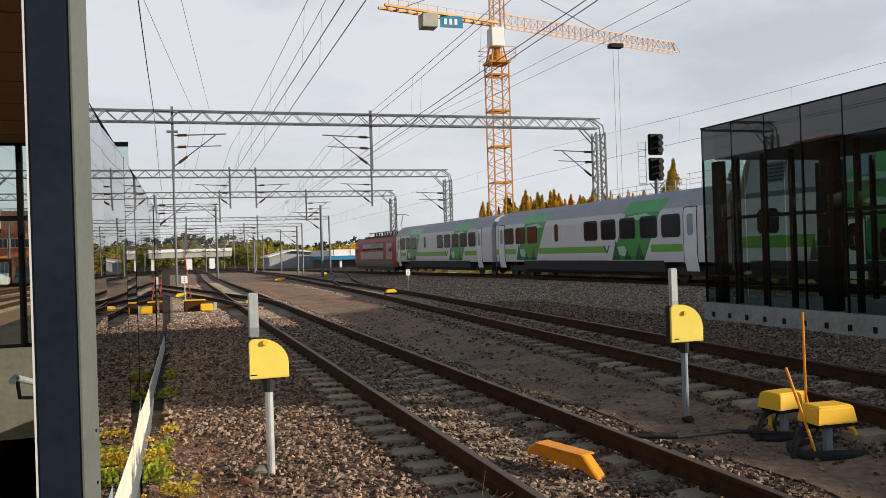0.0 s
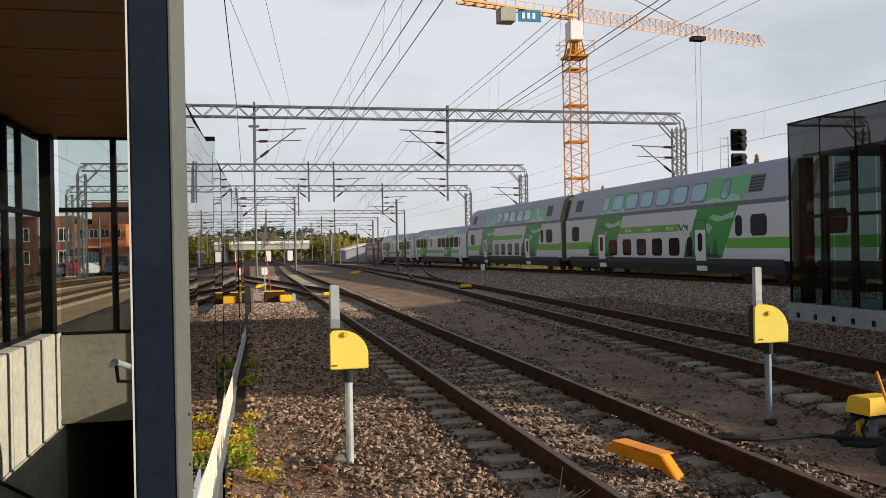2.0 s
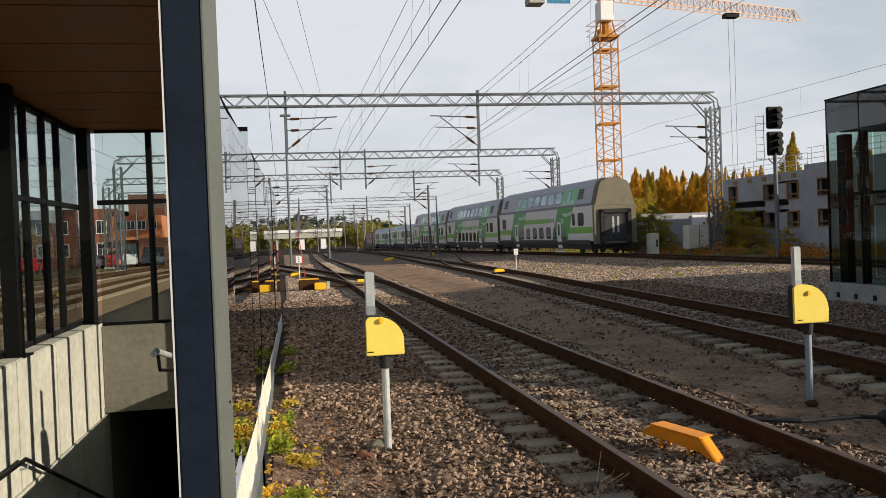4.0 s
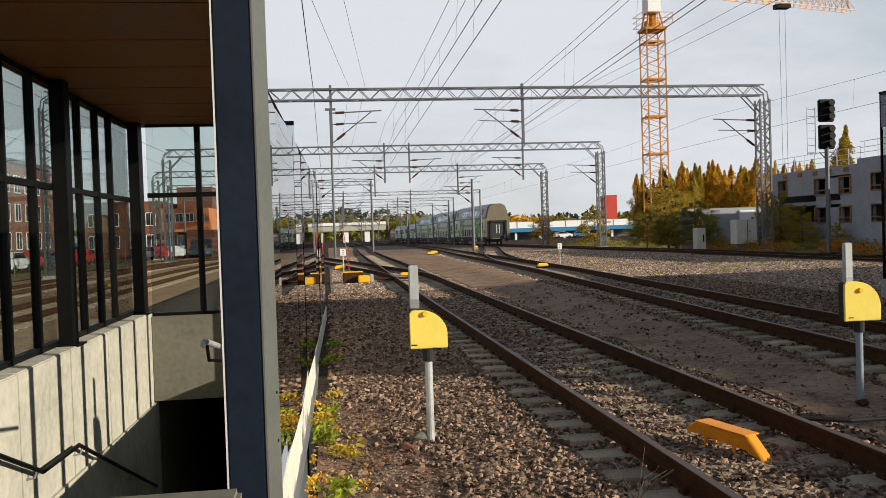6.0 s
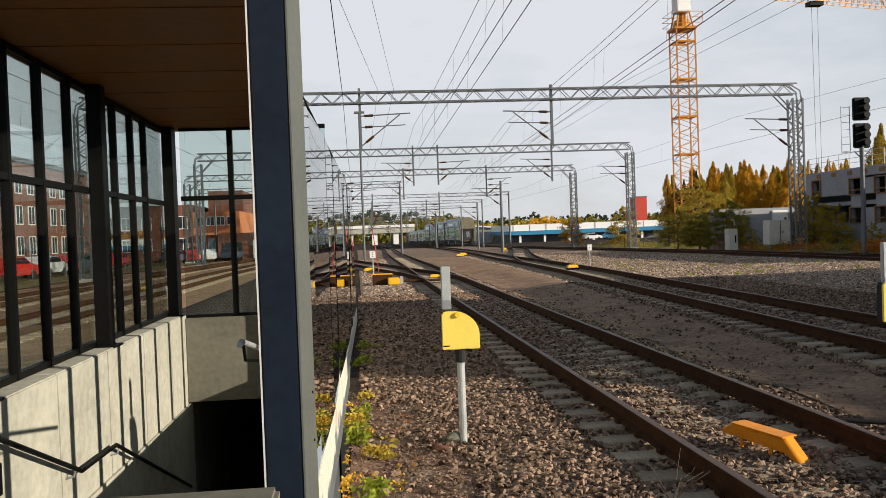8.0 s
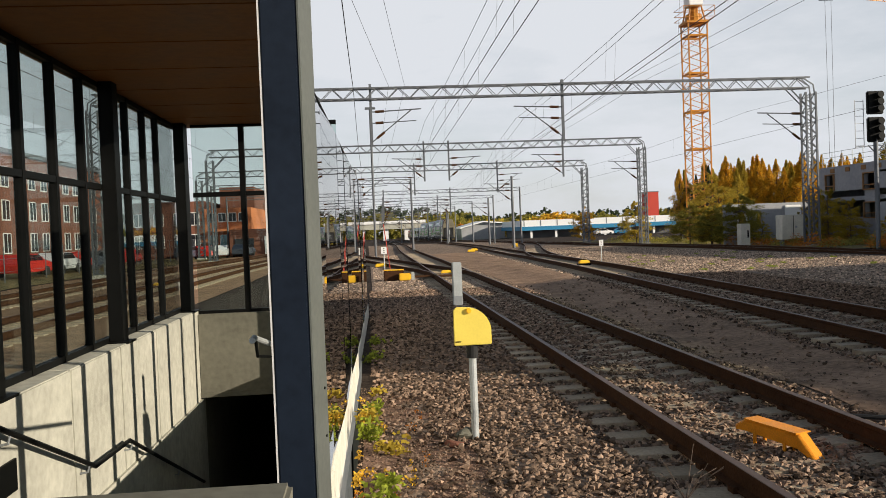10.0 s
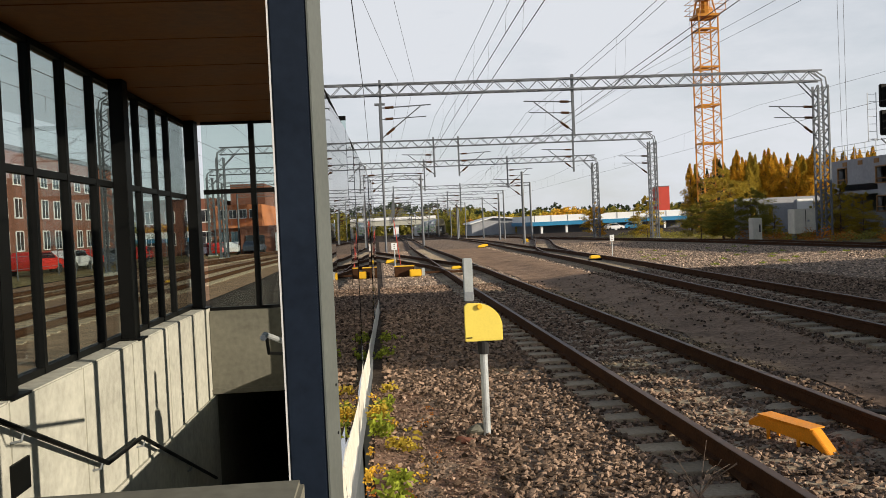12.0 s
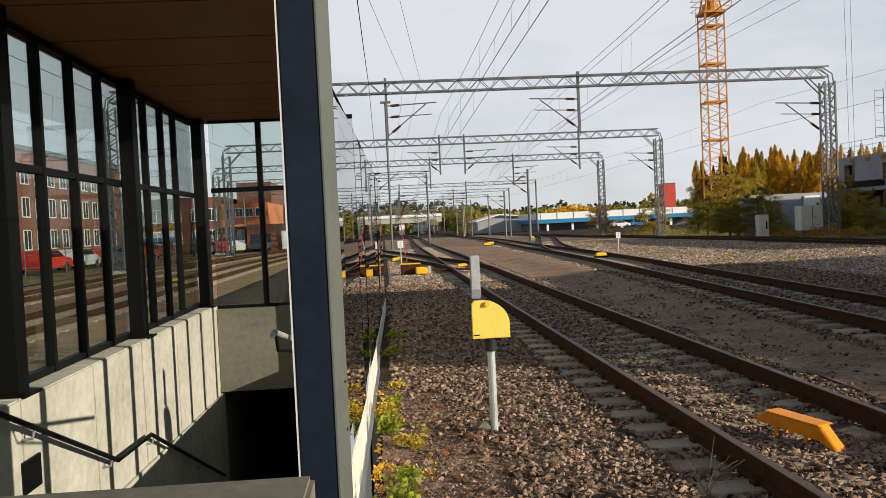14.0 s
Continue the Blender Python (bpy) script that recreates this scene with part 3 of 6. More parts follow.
    pts = [(XL + 0.09, 4.0, 1.36), (XL + 0.09, 5.5, 0.72), (XL + 0.09, 7.75, -0.20), (XL + 0.09, 8.85, -0.235), (XL + 0.09, 12.5, -1.74)]
    bm = B()
    line(bm, pts, 0.022, 10)
    part("bar", bm, M_BLACK, hr)
    for y, z in ((6.0, 0.51), (7.6, -0.14), (8.95, -0.28), (11, -1.13)):
        bm = B()
        line(bm, [(XL + 0.09, y, z), (XL + 0.07, y, z - 0.07), (XL, y, z - 0.08)], 0.01, 6)
        part("bracket", bm, M_GALV, hr)
    hr = thing("handrail", "short bright steel handrail end by the post", "handrail")
    bm = B()
    line(bm, [(-1.345, 6.4, 0.95), (-1.345, 4.75, 1.24), (-1.345, 4.66, 1.235)], 0.018, 10)
    part("bar", bm, M_PIPE, hr)
    bm = B()
    line(bm, [(-1.345, 4.8, 1.22), (-1.345, 4.86, 1.12), (-1.27, 5.08, 1.08), (-1.12, 5.2, 1.08)], 0.010, 8)
    part("bracket", bm, M_BLACK, hr)
    sg = B()
    bx(sg, XL + 0.002, 5.95, 0.05, XL + 0.02, 6.25, 0.28)
    solid("wall_sign", sg, M_BLACK, "small black sign on the concrete wall", "sign")


near_shelter()


# ---- the far shelter ----
def far_shelter():
    X0, X1, Y0, Y1 = 12.0, 15.6, 5.2, 17.9
    base = thing("glass_pavilion", "dark glass stair pavilion on a concrete plinth", "pavilion")
    bm = B()
    bx(bm, X0 - 0.05, Y0, -0.3, X1, Y1 + 0.05, 0.36)
    part("plinth", bm, M_GREYPLINTH, base, "grey concrete plinth", bevel=0.015)
    y = Y1 - 0.35
    while y > Y0:
        bm = B()
        bx(bm, X0 - 0.07, y - 0.045, 0.02, X0 - 0.04, y + 0.045, 0.14)
        part("drain_slot", bm, M_BLACK, base)
        y -= 0.62
    H = 4.64
    bm = B()
    bx(bm, X0 - 0.02, Y0, H - 0.03, X1 + 0.02, Y1 + 0.02, H)
    bx(bm, X0 + 0.18, Y0 + 0.18, 3.84, X1 - 0.18, Y1 - 0.25, 4.6)
    part("roof", bm, M_BLACK, base)
    y = Y1
    while y > Y0 + 0.1:
        a = max(Y0, y - 1.15)
        bm = B()
        bx(bm, X0, a + 0.006, 0.36, X0 + 0.012, y - 0.006, 3.82)
        part("pane", bm, M_GLASSD, base)
        bm = B()
        bx(bm, X0, a + 0.006, 3.83, X0 + 0.012, y - 0.006, H - 0.03)
        part("fascia_pane", bm, M_GLASSF, base)
        bm = B()
        bx(bm, X1 - 0.012, a + 0.006, 0.36, X1, y - 0.006, H - 0.03)
        part("pane", bm, M_GLASSD, base)
        bm = B()
        bx(bm, X0 - 0.006, y - 0.012, 0.36, X0 + 0.05, y + 0.012, H)
        part("joint", bm, M_BLACK, base)
        y = a
    x = X0
    for k in range(3):
        bm = B()
        bx(bm, x + 0.03, Y1 - 0.012, 0.36, x + 1.2, Y1, H - 0.03)
        part("pane", bm, M_GLASSD, base)
        x += 1.21
    for y in (Y1 - 0.3, Y1 - 4.0, Y1 - 8.0, Y0 + 0.3):
        for x in (X0 + 0.25, X1 - 0.25):
            bm = B()
            bx(bm, x - 0.1, y - 0.14, 0.36, x + 0.1, y + 0.14, 3.78)
            part("column", bm, M_BLACK, base)
    y = Y1 - 1.0
    while y > Y0:
        for x in (X0 + 0.25, X1 - 0.25):
            bm = B()
            bx(bm, x - 0.05, y - 0.05, 0.36, x + 0.05, y + 0.05, 3.78)
            part("mullion", bm, M_BLACK, base)
        y -= 0.92
    for z in (2.35,):
        for x in (X0 + 0.25, X1 - 0.25):
            bm = B()
            bx(bm, x - 0.04, Y0 + 0.2, z, x + 0.04, Y1 - 0.2, z + 0.08)
            part("transom", bm, M_BLACK, base)


far_shelter()


def station_building():
    """An unseen block added across the main track to shade the yard."""
    b = thing("station_building", "unseen plain brick block added to shade the yard", "building")
    bm = B()
    bx(bm, 28.0, -70, -0.5, 44, 15.7, 7.85)
    part("wall", bm, M_BRICK, b)
    bm = B()
    bx(bm, 27.95, -70.05, 7.85, 44.05, 15.75, 8.1)
    part("roof", bm, M_GALVD, b)


station_building()


# ---- signal posts and trackside things ----
def track_post(at, tall, pipe_mat, label):
    p = thing("marker_post", label, "marker post", at=at, group="yellow marker posts")
    bm = B()
    rod(bm, (0, 0, -0.2), (0, 0, 0.76), 0.037, 14)
    part("pipe", bm, pipe_mat, p)
    bm = B()
    rod(bm, (0, 0, 0.70), (0, 0, 0.84), 0.052, 14, 0.06)
    part("collar", bm, M_RUBBER, p)
    arc = [(0.19, 0.84), (0.19, 0.98)]
    for k in range(0, 10):
        a = math.radians(k * 10)
        arc.append((0.19 - 0.27 + 0.27 * math.cos(a), 0.98 + 0.24 * math.sin(a)))
    arc += [(-0.155, 1.22), (-0.185, 1.19), (-0.185, 0.84)]
    big = 1.12 if tall > 0.42 else 0.96
    arc = [(x * big, 0.83 + (z - 0.84) * big) for x, z in arc]
    bm = B()
    plate(bm, arc, "y", -0.075, -0.045)
    part("plate", bm, M_YELLOW, p, "yellow enamelled plate with a rounded corner", bevel=0.006)
    bm = B()
    plate(bm, [(x * 0.93, z - 0.005) for x, z in arc], "y", -0.044, 0.07)
    part("housing", bm, M_RUBBER, p, "black box behind the plate", bevel=0.01)
    bm = B()
    rod(bm, (-0.03, -0.10, 1.16), (-0.03, -0.07, 1.16), 0.026, 12)
    part("knob", bm, M_YELLOWD, p, bevel=0.004)
    bm = B()
    bx(bm, -0.165, -0.079, 0.862, -0.11, -0.075, 0.872)
    part("nameplate", bm, M_BLACK, p)
    bm = B()
    bx(bm, -0.165, -0.03, 1.21, -0.075, 0.03, 1.22 + tall)
    part("upright", bm, M_PIPE, p, "galvanised flat upright", bevel=0.008)
    bm = B()
    bx(bm, -0.16, -0.036, 1.215, -0.08, -0.03, 1.30)
    part("bracket", bm, M_GALV, p)
    return p


def derailer(at, turn):
    d = thing("derailer", "orange-painted steel derailer block between the rails", "derailer", at=at, turn=turn)
    bm = B()
    loft(bm, [[(-0.062, y, zb), (0.062, y, zb), (0.066, y, z - 0.02), (0.045, y, z), (-0.045, y, z), (-0.066, y, z - 0.02)] for y, z, zb in ((-0.47, -0.15, -0.19), (-0.29, 0.03, -0.10), (0.29, 0.06, -0.055), (0.41, -0.01, -0.06))])
    part("ramp", bm, M_ORANGE, d, bevel=0.005)
    bm = B()
    plate(bm, ((-0.30, 0.03), (0.28, 0.055), (0.28, 0.066), (-0.30, 0.041)), "x", -0.085, 0.085)
    part("top_plate", bm, M_ORANGE, d)
    for y in (-0.15, 0.18):
        for x in (-0.06, 0.06):
            bm = B()
            bx(bm, x - 0.008, y - 0.014, -0.24, x + 0.008, y + 0.014, 0.02)
            part("leg", bm, M_ORANGE, d)
    for y in (-0.2, 0.22):
        bm = B()
        bx(bm, -0.24, y - 0.04, -0.235, -0.05, y + 0.04, -0.20)
        part("foot", bm, M_ORANGE, d)


def tub(at, turn, side):
    """A yellow trackside junction box on a short post with looping cables."""
    t = thing("junction_box", "yellow plastic cable box on a short post", "junction box", at=at, turn=turn, group="yellow cable boxes")
    bm = B()
    loft(bm, [[(-a, -b, z), (a, -b, z), (a, b, z), (-a, b, z)] for a, b, z in ((0.222, 0.155, 0.44), (0.215, 0.15, 0.465), (0.195, 0.135, 0.585), (0.18, 0.12, 0.605))])
    part("lid", bm, M_YELLOWD, t, bevel=0.012)
    bm = B()
    bx(bm, -0.18, -0.12, 0.40, 0.18, 0.12, 0.445)
    part("base", bm, M_BLACK, t)
    bm = B()
    rod(bm, (0, 0, -0.15), (0, 0, 0.43), 0.045, 10)
    part("post", bm, M_GREYPIPE, t)
    for m, r0, pts in ((M_RUBBER, 0.03, [(-0.12, 0.02, 0.42), (-0.26, 0.02, 0.38), (-0.36, 0.0, 0.24), (-0.40, -0.03, 0.08), (-0.38, -0.06, -0.08)]),
                       (M_RUBBER, 0.014, [(-0.1, -0.03, 0.42), (-0.2, -0.05, 0.28), (-0.14, -0.08, 0.1), (-0.05, -0.1, -0.06)]),
                       (M_YELLOWD, 0.022, [(0.16, 0.0, 0.42), (0.28, 0.0, 0.34), (0.34, -0.03, 0.22), (0.24, -0.06, 0.10), (0.08, -0.1, 0.0)] if side else [(-0.14, 0.04, 0.42), (-0.2, 0.0, 0.28), (-0.1, -0.05, 0.14), (-0.06, -0.08, -0.04)])):
        bm = B()
        line(bm, pts, r0, 8)
        part("cable", bm, m, t)
    bm = B()
    pts = [(0.34 * math.cos(a / 20 * 6.283), 0.3 * math.sin(a / 20 * 6.283), 0.18 + 0.015 * math.sin(a)) for a in range(21)]
    line(bm, pts, 0.045, 8)
    part("cable_coil", bm, M_RUBBER, t)
    return t


def stake(at, top, label):
    bm = B()
    rod(bm, at, top, 0.013, 8)
    solid("marker_stake", bm, M_ORANGE, label, "stake", "orange stakes")


def point_machine(at, turn=0):
    p = thing("point_machine", "yellow and brown point machine beside the turnout", "point machine", at=at, turn=turn)
    p.matrix_world = p.matrix_world @ Matrix.Diagonal((0.8, 0.8, 0.8, 1))
    bm = B()
    bx(bm, -0.55, -0.2, -0.12, 0.45, 0.2, 0.40)
    part("body", bm, M_RAIL, p, "brown steel body", bevel=0.03)
    bm = B()
    bx(bm, -0.57, -0.22, 0.40, 0.47, 0.22, 0.45)
    part("lid", bm, M_YELLOWD, p, bevel=0.015)
    bm = B()
    bx(bm, 0.2, -0.55, -0.1, 0.8, -0.22, 0.25)
    part("motor_cover", bm, M_YELLOWD, p, bevel=0.04)
    bm = B()
    bx(bm, 0.81, -0.45, -0.1, 0.98, -0.28, 0.3)
    part("coupling", bm, M_PIPE, p, bevel=0.02)
    for y in (-0.3, 0.2):
        bm = B()
        rod(bm, (0.4, y, 0.05), (3.2, y, 0.02), 0.05, 8)
        part("rod", bm, M_RAIL, p)


def number_sign(at, tall, w, h):
    s = thing("track_sign", "small white sign on a thin post", "sign", at=at, group="white track signs")
    bm = B()
    rod(bm, (0, 0, -0.2), (0, 0, tall), 0.025, 8)
    part("post", bm, M_PIPE, s)
    bm = B()
    bx(bm, -w / 2, -0.035, tall - h, w / 2, -0.02, tall)
    part("panel", bm, M_WHITE, s, bevel=0.004)
    for k in range(3):
        bm = B()
        bx(bm, -w * 0.12, -0.039, tall - h * (0.26 + 0.27 * k), w * 0.12, -0.035, tall - h * (0.18 + 0.27 * k))
        part("mark", bm, M_BLACK, s)


def yellow_lump(at, s=1.0):
    p = thing("trackside_unit", "low yellow trackside detector housing", "trackside unit", at=at, group="low yellow units")
    bm = B()
    loft(bm, [[(-a * s, -b * s, z * s), (a * s, -b * s, z * s), (a * s, b * s, z * s), (-a * s, b * s, z * s)] for a, b, z in ((0.7, 0.35, 0), (0.66, 0.33, 0.25), (0.5, 0.25, 0.42))])
    part("cover", bm, M_YELLOWD, p, bevel=0.03)
    bm = B()
    bx(bm, -0.75 * s, -0.4 * s, -0.2, 0.75 * s, 0.4 * s, 0.01)
    part("base", bm, M_BLACK, p)


def trackside():
    track_post((0.27, 7.95, -0.13), 0.40, M_PIPE, "yellow marker plate on a galvanised post in ballast")
    track_post((5.01, 8.36, -0.13), 0.45, M_GREYPIPE, "yellow marker plate on a grey post by the sandy strip")
    derailer((2.80, 7.0, -0.06), 21)
    tub((5.38, 7.17, -0.33), 8, False)
    tub((5.25, 6.42, -0.33), -4, True)
    stake((5.52, 7.0, -0.15), (5.55, 7.05, 1.08), "upright orange marker stake")
    stake((5.0, 6.3, -0.12), (4.87, 6.5, 0.63), "leaning orange marker stake")
    bm = B()
    line(bm, [(3.6, 7.6, -0.10), (4.2, 7.3, -0.11), (4.8, 7.25, -0.10), (5.3, 6.9, -0.11)], 0.022, 8)
    solid("ground_cable", bm, M_RUBBER, "black cable lying over the gravel", "cable")
    point_machine((0.35, 34.5, -0.12))
    yellow_lump((2.76, 38.0, -0.2), 0.36)
    yellow_lump((8.95, 37.4, 0.0), 0.38)
    number_sign((0.02, 38.5, -0.2), 1.3, 0.26, 0.32)
    number_sign((10.9, 41.5, -0.15), 1.1, 0.22, 0.3)
    bm = B()
    rod(bm, (0.25, 35.6, -0.2), (0.0, 35.9, 2.1), 0.018, 8)
    solid("warning_pole", bm, M_REDBOX, "leaning red and white pole by the points", "pole")
    for x, y in ((-0.6, 46), (8.0, 75), (8.9, 80), (15, 92), (17.3, 105)):
        yellow_lump((x + 0.6, y + 1.5, grade(y) - 0.2), 0.5)


trackside()


# ---- overhead line gantries ----
def lattice_bars(bm, p, q, w, d, n, r, chord=2.1):
    """A square lattice girder between p and q."""
    p, q = Vector(p), Vector(q)
    ax = (q - p).normalized()
    side = Vector((0, 1, 0)) if abs(ax.y) < 0.9 else Vector((1, 0, 0))
    up = ax.cross(side).normalized()
    cs = [side * (sx * d / 2) + up * (sz * w / 2) for sx, sz in ((-1, -1), (1, -1), (1, 1), (-1, 1))]
    for c in cs:
        rod(bm, p + c, q + c, r * chord, 4)
    for k in range(n):
        a, b = p + (q - p) * (k / n), p + (q - p) * ((k + 1) / n)
        m = (a + b) / 2
        for i, j in ((0, 3), (1, 2), (0, 1), (3, 2)):
            rod(bm, a + cs[i], m + cs[j], r, 4, caps=False)
            rod(bm, m + cs[j], b + cs[i], r, 4, caps=False)
    return bm


def cantilever(parent, x, y, z, sgn):
    """Insulated bracket arms that hold the contact wire."""
    bm = B()
    line(bm, [(x, y, z), (x + sgn * 2.9, y, z + 0.12)], 0.035, 6)
    line(bm, [(x, y, z - 1.75), (x + sgn * 2.3, y, z + 0.05)], 0.035, 6)
    line(bm, [(x, y, z - 0.65), (x + sgn * 2.6, y, z - 0.55)], 0.028, 6)
    part("bracket_arm", bm, M_GALVD, parent)
    for a, b in (((x + sgn * 0.25, y, z + 0.01), (x + sgn * 0.75, y, z + 0.03)), ((x + sgn * 0.3, y, z - 1.52), (x + sgn * 0.75, y, z - 1.17)), ((x + sgn * 0.25, y, z - 0.64), (x + sgn * 0.7, y, z - 0.62))):
        bm = B()
        rod(bm, a, b, 0.075, 8)
        part("insulator", bm, M_RAIL, parent)


def gantry(y, x0, x1, top, drops, label, left=True, w=0.62, slim=False):
    g = thing("overhead_gantry", label, "gantry", group="overhead line gantries")
    z0 = grade(y) - 0.15
    bm = B()
    lattice_bars(bm, (x0, y, top - w / 2), (x1, y, top - w / 2), w, 0.5, int((x1 - x0) / 1.25), 0.018 if slim else 0.028)
    part("beam", bm, M_GALVD, g)
    for x in ([x0, x1] if left else [x1]):
        bm = B()
        if slim:
            rod(bm, (x, y, z0), (x, y, top), 0.13, 8, 0.1)
            part("leg", bm, M_GALVD, g)
            continue
        lattice_bars(bm, (x, y, z0), (x, y, top - 0.9), 0.62, 0.62, 11, 0.034)
        part("leg", bm, M_GALVD, g)
        bm = B()
        s = 1 if x == x0 else -1
        for dy in (-0.25, 0.25):
            line(bm, [(x + s * 0.25, y + dy, top - 1.7), (x + s * 1.3, y + dy, top - w)], 0.045, 4)
            line(bm, [(x - s * 0.27, y + dy, top - 0.95), (x - s * 0.2, y + dy, top - 0.45), (x + s * 0.5, y + dy, top)], 0.045, 4)
        part("knee", bm, M_GALVD, g)
        bm = B()
        bx(bm, x - 0.45, y - 0.45, z0 - 0.3, x + 0.45, y + 0.45, z0 + 0.12)
        part("footing", bm, M_CONCRETE, g)
    for x, sgn in drops:
        bm = B()
        bx(bm, x - 0.07, y - 0.09, top - 3.35, x + 0.07, y + 0.09, top + 0.25)
        part("drop_post", bm, M_GALVD, g)
        cantilever(g, x, y, top - 1.35, sgn)
    return g


def pole(x, y, top, sgn):
    g = thing("catenary_mast", "grey steel overhead line mast", "mast", group="overhead line masts")
    bm = B()
    rod(bm, (x, y, grade(y) - 0.3), (x, y, top), 0.16, 8, 0.12)
    part("shaft", bm, M_GALVD, g)
    cantilever(g, x, y, top - 0.8, sgn)


def overhead():
    gantry(49.3, -15.7, 26.15, 10.05, [(-0.2, 1), (11.05, -1)], "galvanised lattice portal across all tracks")
    gantry(76.6, -14.3, 24.75, 9.5, [(4.66, -1), (6.9, 1), (17.4, -1)], "second galvanised lattice portal across the yard")
    gantry(96.0, -19, 24.4, 9.05, [(4.84, -1), (14.3, 1)], "third lattice portal in the distance")
    gantry(92.0, -17, 4.2, 7.3, [(-3, 1)], "portal with one slender mast", w=0.4, slim=True)
    for k, y in enumerate((108, 128, 150, 175, 205, 240, 280)):
        gantry(y, -18, 19 - k * 0.5, 7.2 + grade(y), [(1.5 + 0.3 * k, 1), (10, -1), (-6, 1)], "slender grey overhead line portal far off", w=0.4, slim=True)
    g1 = thing("bracket_mast", "bracket arms on the portal leg", "mast")
    cantilever(g1, 25.85, 49.3, 7.9, -1)
    cantilever(g1, 24.5, 76.6, 7.3, -1)
    for x, y, top, s in ((14.2, 86, 6.9, -1), (16.6, 120, 6.0, -1), (-1.5, 70, 6.9, 1), (-4.5, 88, 7.3, 1), (13.4, 150, 5.5, -1), (17, 185, 5.2, -1), (8.5, 230, 4.8, -1)):
        pole(x, y, top, s)
    bm = B()
    rod(bm, (-0.1, 66, -0.5), (-0.1, 66, 11.3), 0.09, 8)
    lp = thing("light_mast", "tall slender lamp mast", "lamp mast")
    part("shaft", bm, M_GALVD, lp)
    bm = B()
    bx(bm, -0.5, 65.8, 11.25, 0.3, 66.2, 11.38)
    part("lamp_head", bm, M_GALVD, lp)


overhead()


def wires():
    """Contact and carrying wires over each track, with droppers."""
    stops = (-70, -10, 49.3, 96, 128, 175, 240, 330)

    def set_of(centre, hi, lo, sag):
        w = thing("overhead_wires", "carrying and contact wires with droppers", "wires", group="overhead wires")
        top, low, drop = B(), B(), B()
        pt, pl = [], []
        for k, (a, b) in enumerate(zip(stops[:-1], stops[1:])):
            n = 8
            for j in range(0 if k == 0 else 1, n + 1):
                u = j / n
                y = a + (b - a) * u
                x = centre(y)
                pt.append((x + 0.1, y, hi + grade(y) - sag * 4 * u * (1 - u)))
                pl.append((x, y, lo + grade(y)))
                if 0 < j < n:
                    rod(drop, pt[-1], pl[-1], 0.004, 3)
        line(top, pt, 0.008, 4)
        line(low, pl, 0.010, 4)
        part("carrying_wire", top, M_WIRE, w)
        part("contact_wire", low, M_WIRE, w)
        part("droppers", drop, M_WIRE, w, kind="stuff")

    def along(x, slope, track_line):
        return lambda y: x + slope * y if y < 60 else track_line(y) + (x + slope * 60 - track_line(60)) * max(0.0, 1 - (y - 60) / 40)

    for centre, hi, lo, sag in ((along(2.28, 0.0105, track_1), 8.1, 6.2, 0.5), (along(2.52, 0.019, track_1), 8.1, 6.2, 0.5),
                                (along(6.03, 0.043, track_2), 8.1, 6.2, 0.5), (along(6.15, 0.05, track_2), 8.1, 6.2, 0.5),
                                (track_3, 8.1, 6.55, 0.4), (lambda y: -9.6 + 0.02 * y, 7.9, 6.2, 0.5), (lambda y: -14.2 + 0.02 * y, 7.9, 6.2, 0.5)):
        set_of(centre, hi, lo, sag)
    for x0, x1, z, r in ((-3.65, 0.88, 10.2, 0.009), (-2.25, 1.8, 10.2, 0.009), (-1.25, -1.15, 10.0, 0.022), (15.1, 15.1, 10.2, 0.009), (16.2, 16.2, 10.2, 0.009)):
        bm = B()
        pts = []
        for k, (a, b) in enumerate(zip(stops[:-1], stops[1:])):
            for j in range(8):
                u = j / 8
                y = a + (b - a) * u
                pts.append((x0 + (x1 - x0) * min(y, 49.3) / 49.3, y, z + grade(y) - (0.3 if r < 0.02 else 0.8) * 4 * u * (1 - u)))
        line(bm, pts, r, 4)
        solid("feeder_wire", bm, M_WIRE, "sagging feeder wire along the portals", "wire", "feeder wires")


wires()


def light_signal(at):
    s = thing("light_signal", "tall black railway light signal on a steel mast", "light signal", at=at)
    bm = B()
    rod(bm, (0, 0, -0.2), (0, 0, 5.6), 0.11, 10)
    part("mast", bm, M_GALVD, s)
    for z0, z1 in ((5.45, 6.7), (6.85, 8.0)):
        bm = B()
        bx(bm, -0.42, -0.1, z0, 0.42, 0.12, z1)
        part("head", bm, M_BLACK, s, bevel=0.05)
        for k in range(3):
            bm = B()
            z = z0 + (z1 - z0) * (0.2 + 0.3 * k)
            rod(bm, (0.1, -0.1, z), (0.1, -0.4, z + 0.03), 0.15, 12, 0.17)
            part("hood", bm, M_BLACK, s)
    bm = B()
    for x in (-1.0, -0.55):
        rod(bm, (x, 0.1, 5.2), (x, 0.1, 7.6), 0.02, 4)
    for k in range(7):
        rod(bm, (-1.0, 0.1, 5.3 + 0.37 * k), (-0.55, 0.1, 5.3 + 0.37 * k), 0.015, 4)
    line(bm, [(-1.0, 0.1, 5.25), (0.5, 0.1, 5.3)], 0.03, 4)
    part("ladder_cage", bm, M_GALV, s)
    bm = B()
    line(bm, [(-0.4, 0, 5.3), (0, 0, 4.9), (0.45, 0, 5.35)], 0.04, 4)
    part("yoke", bm, M_GALVD, s)


light_signal((24.9, 40.6, -0.15))


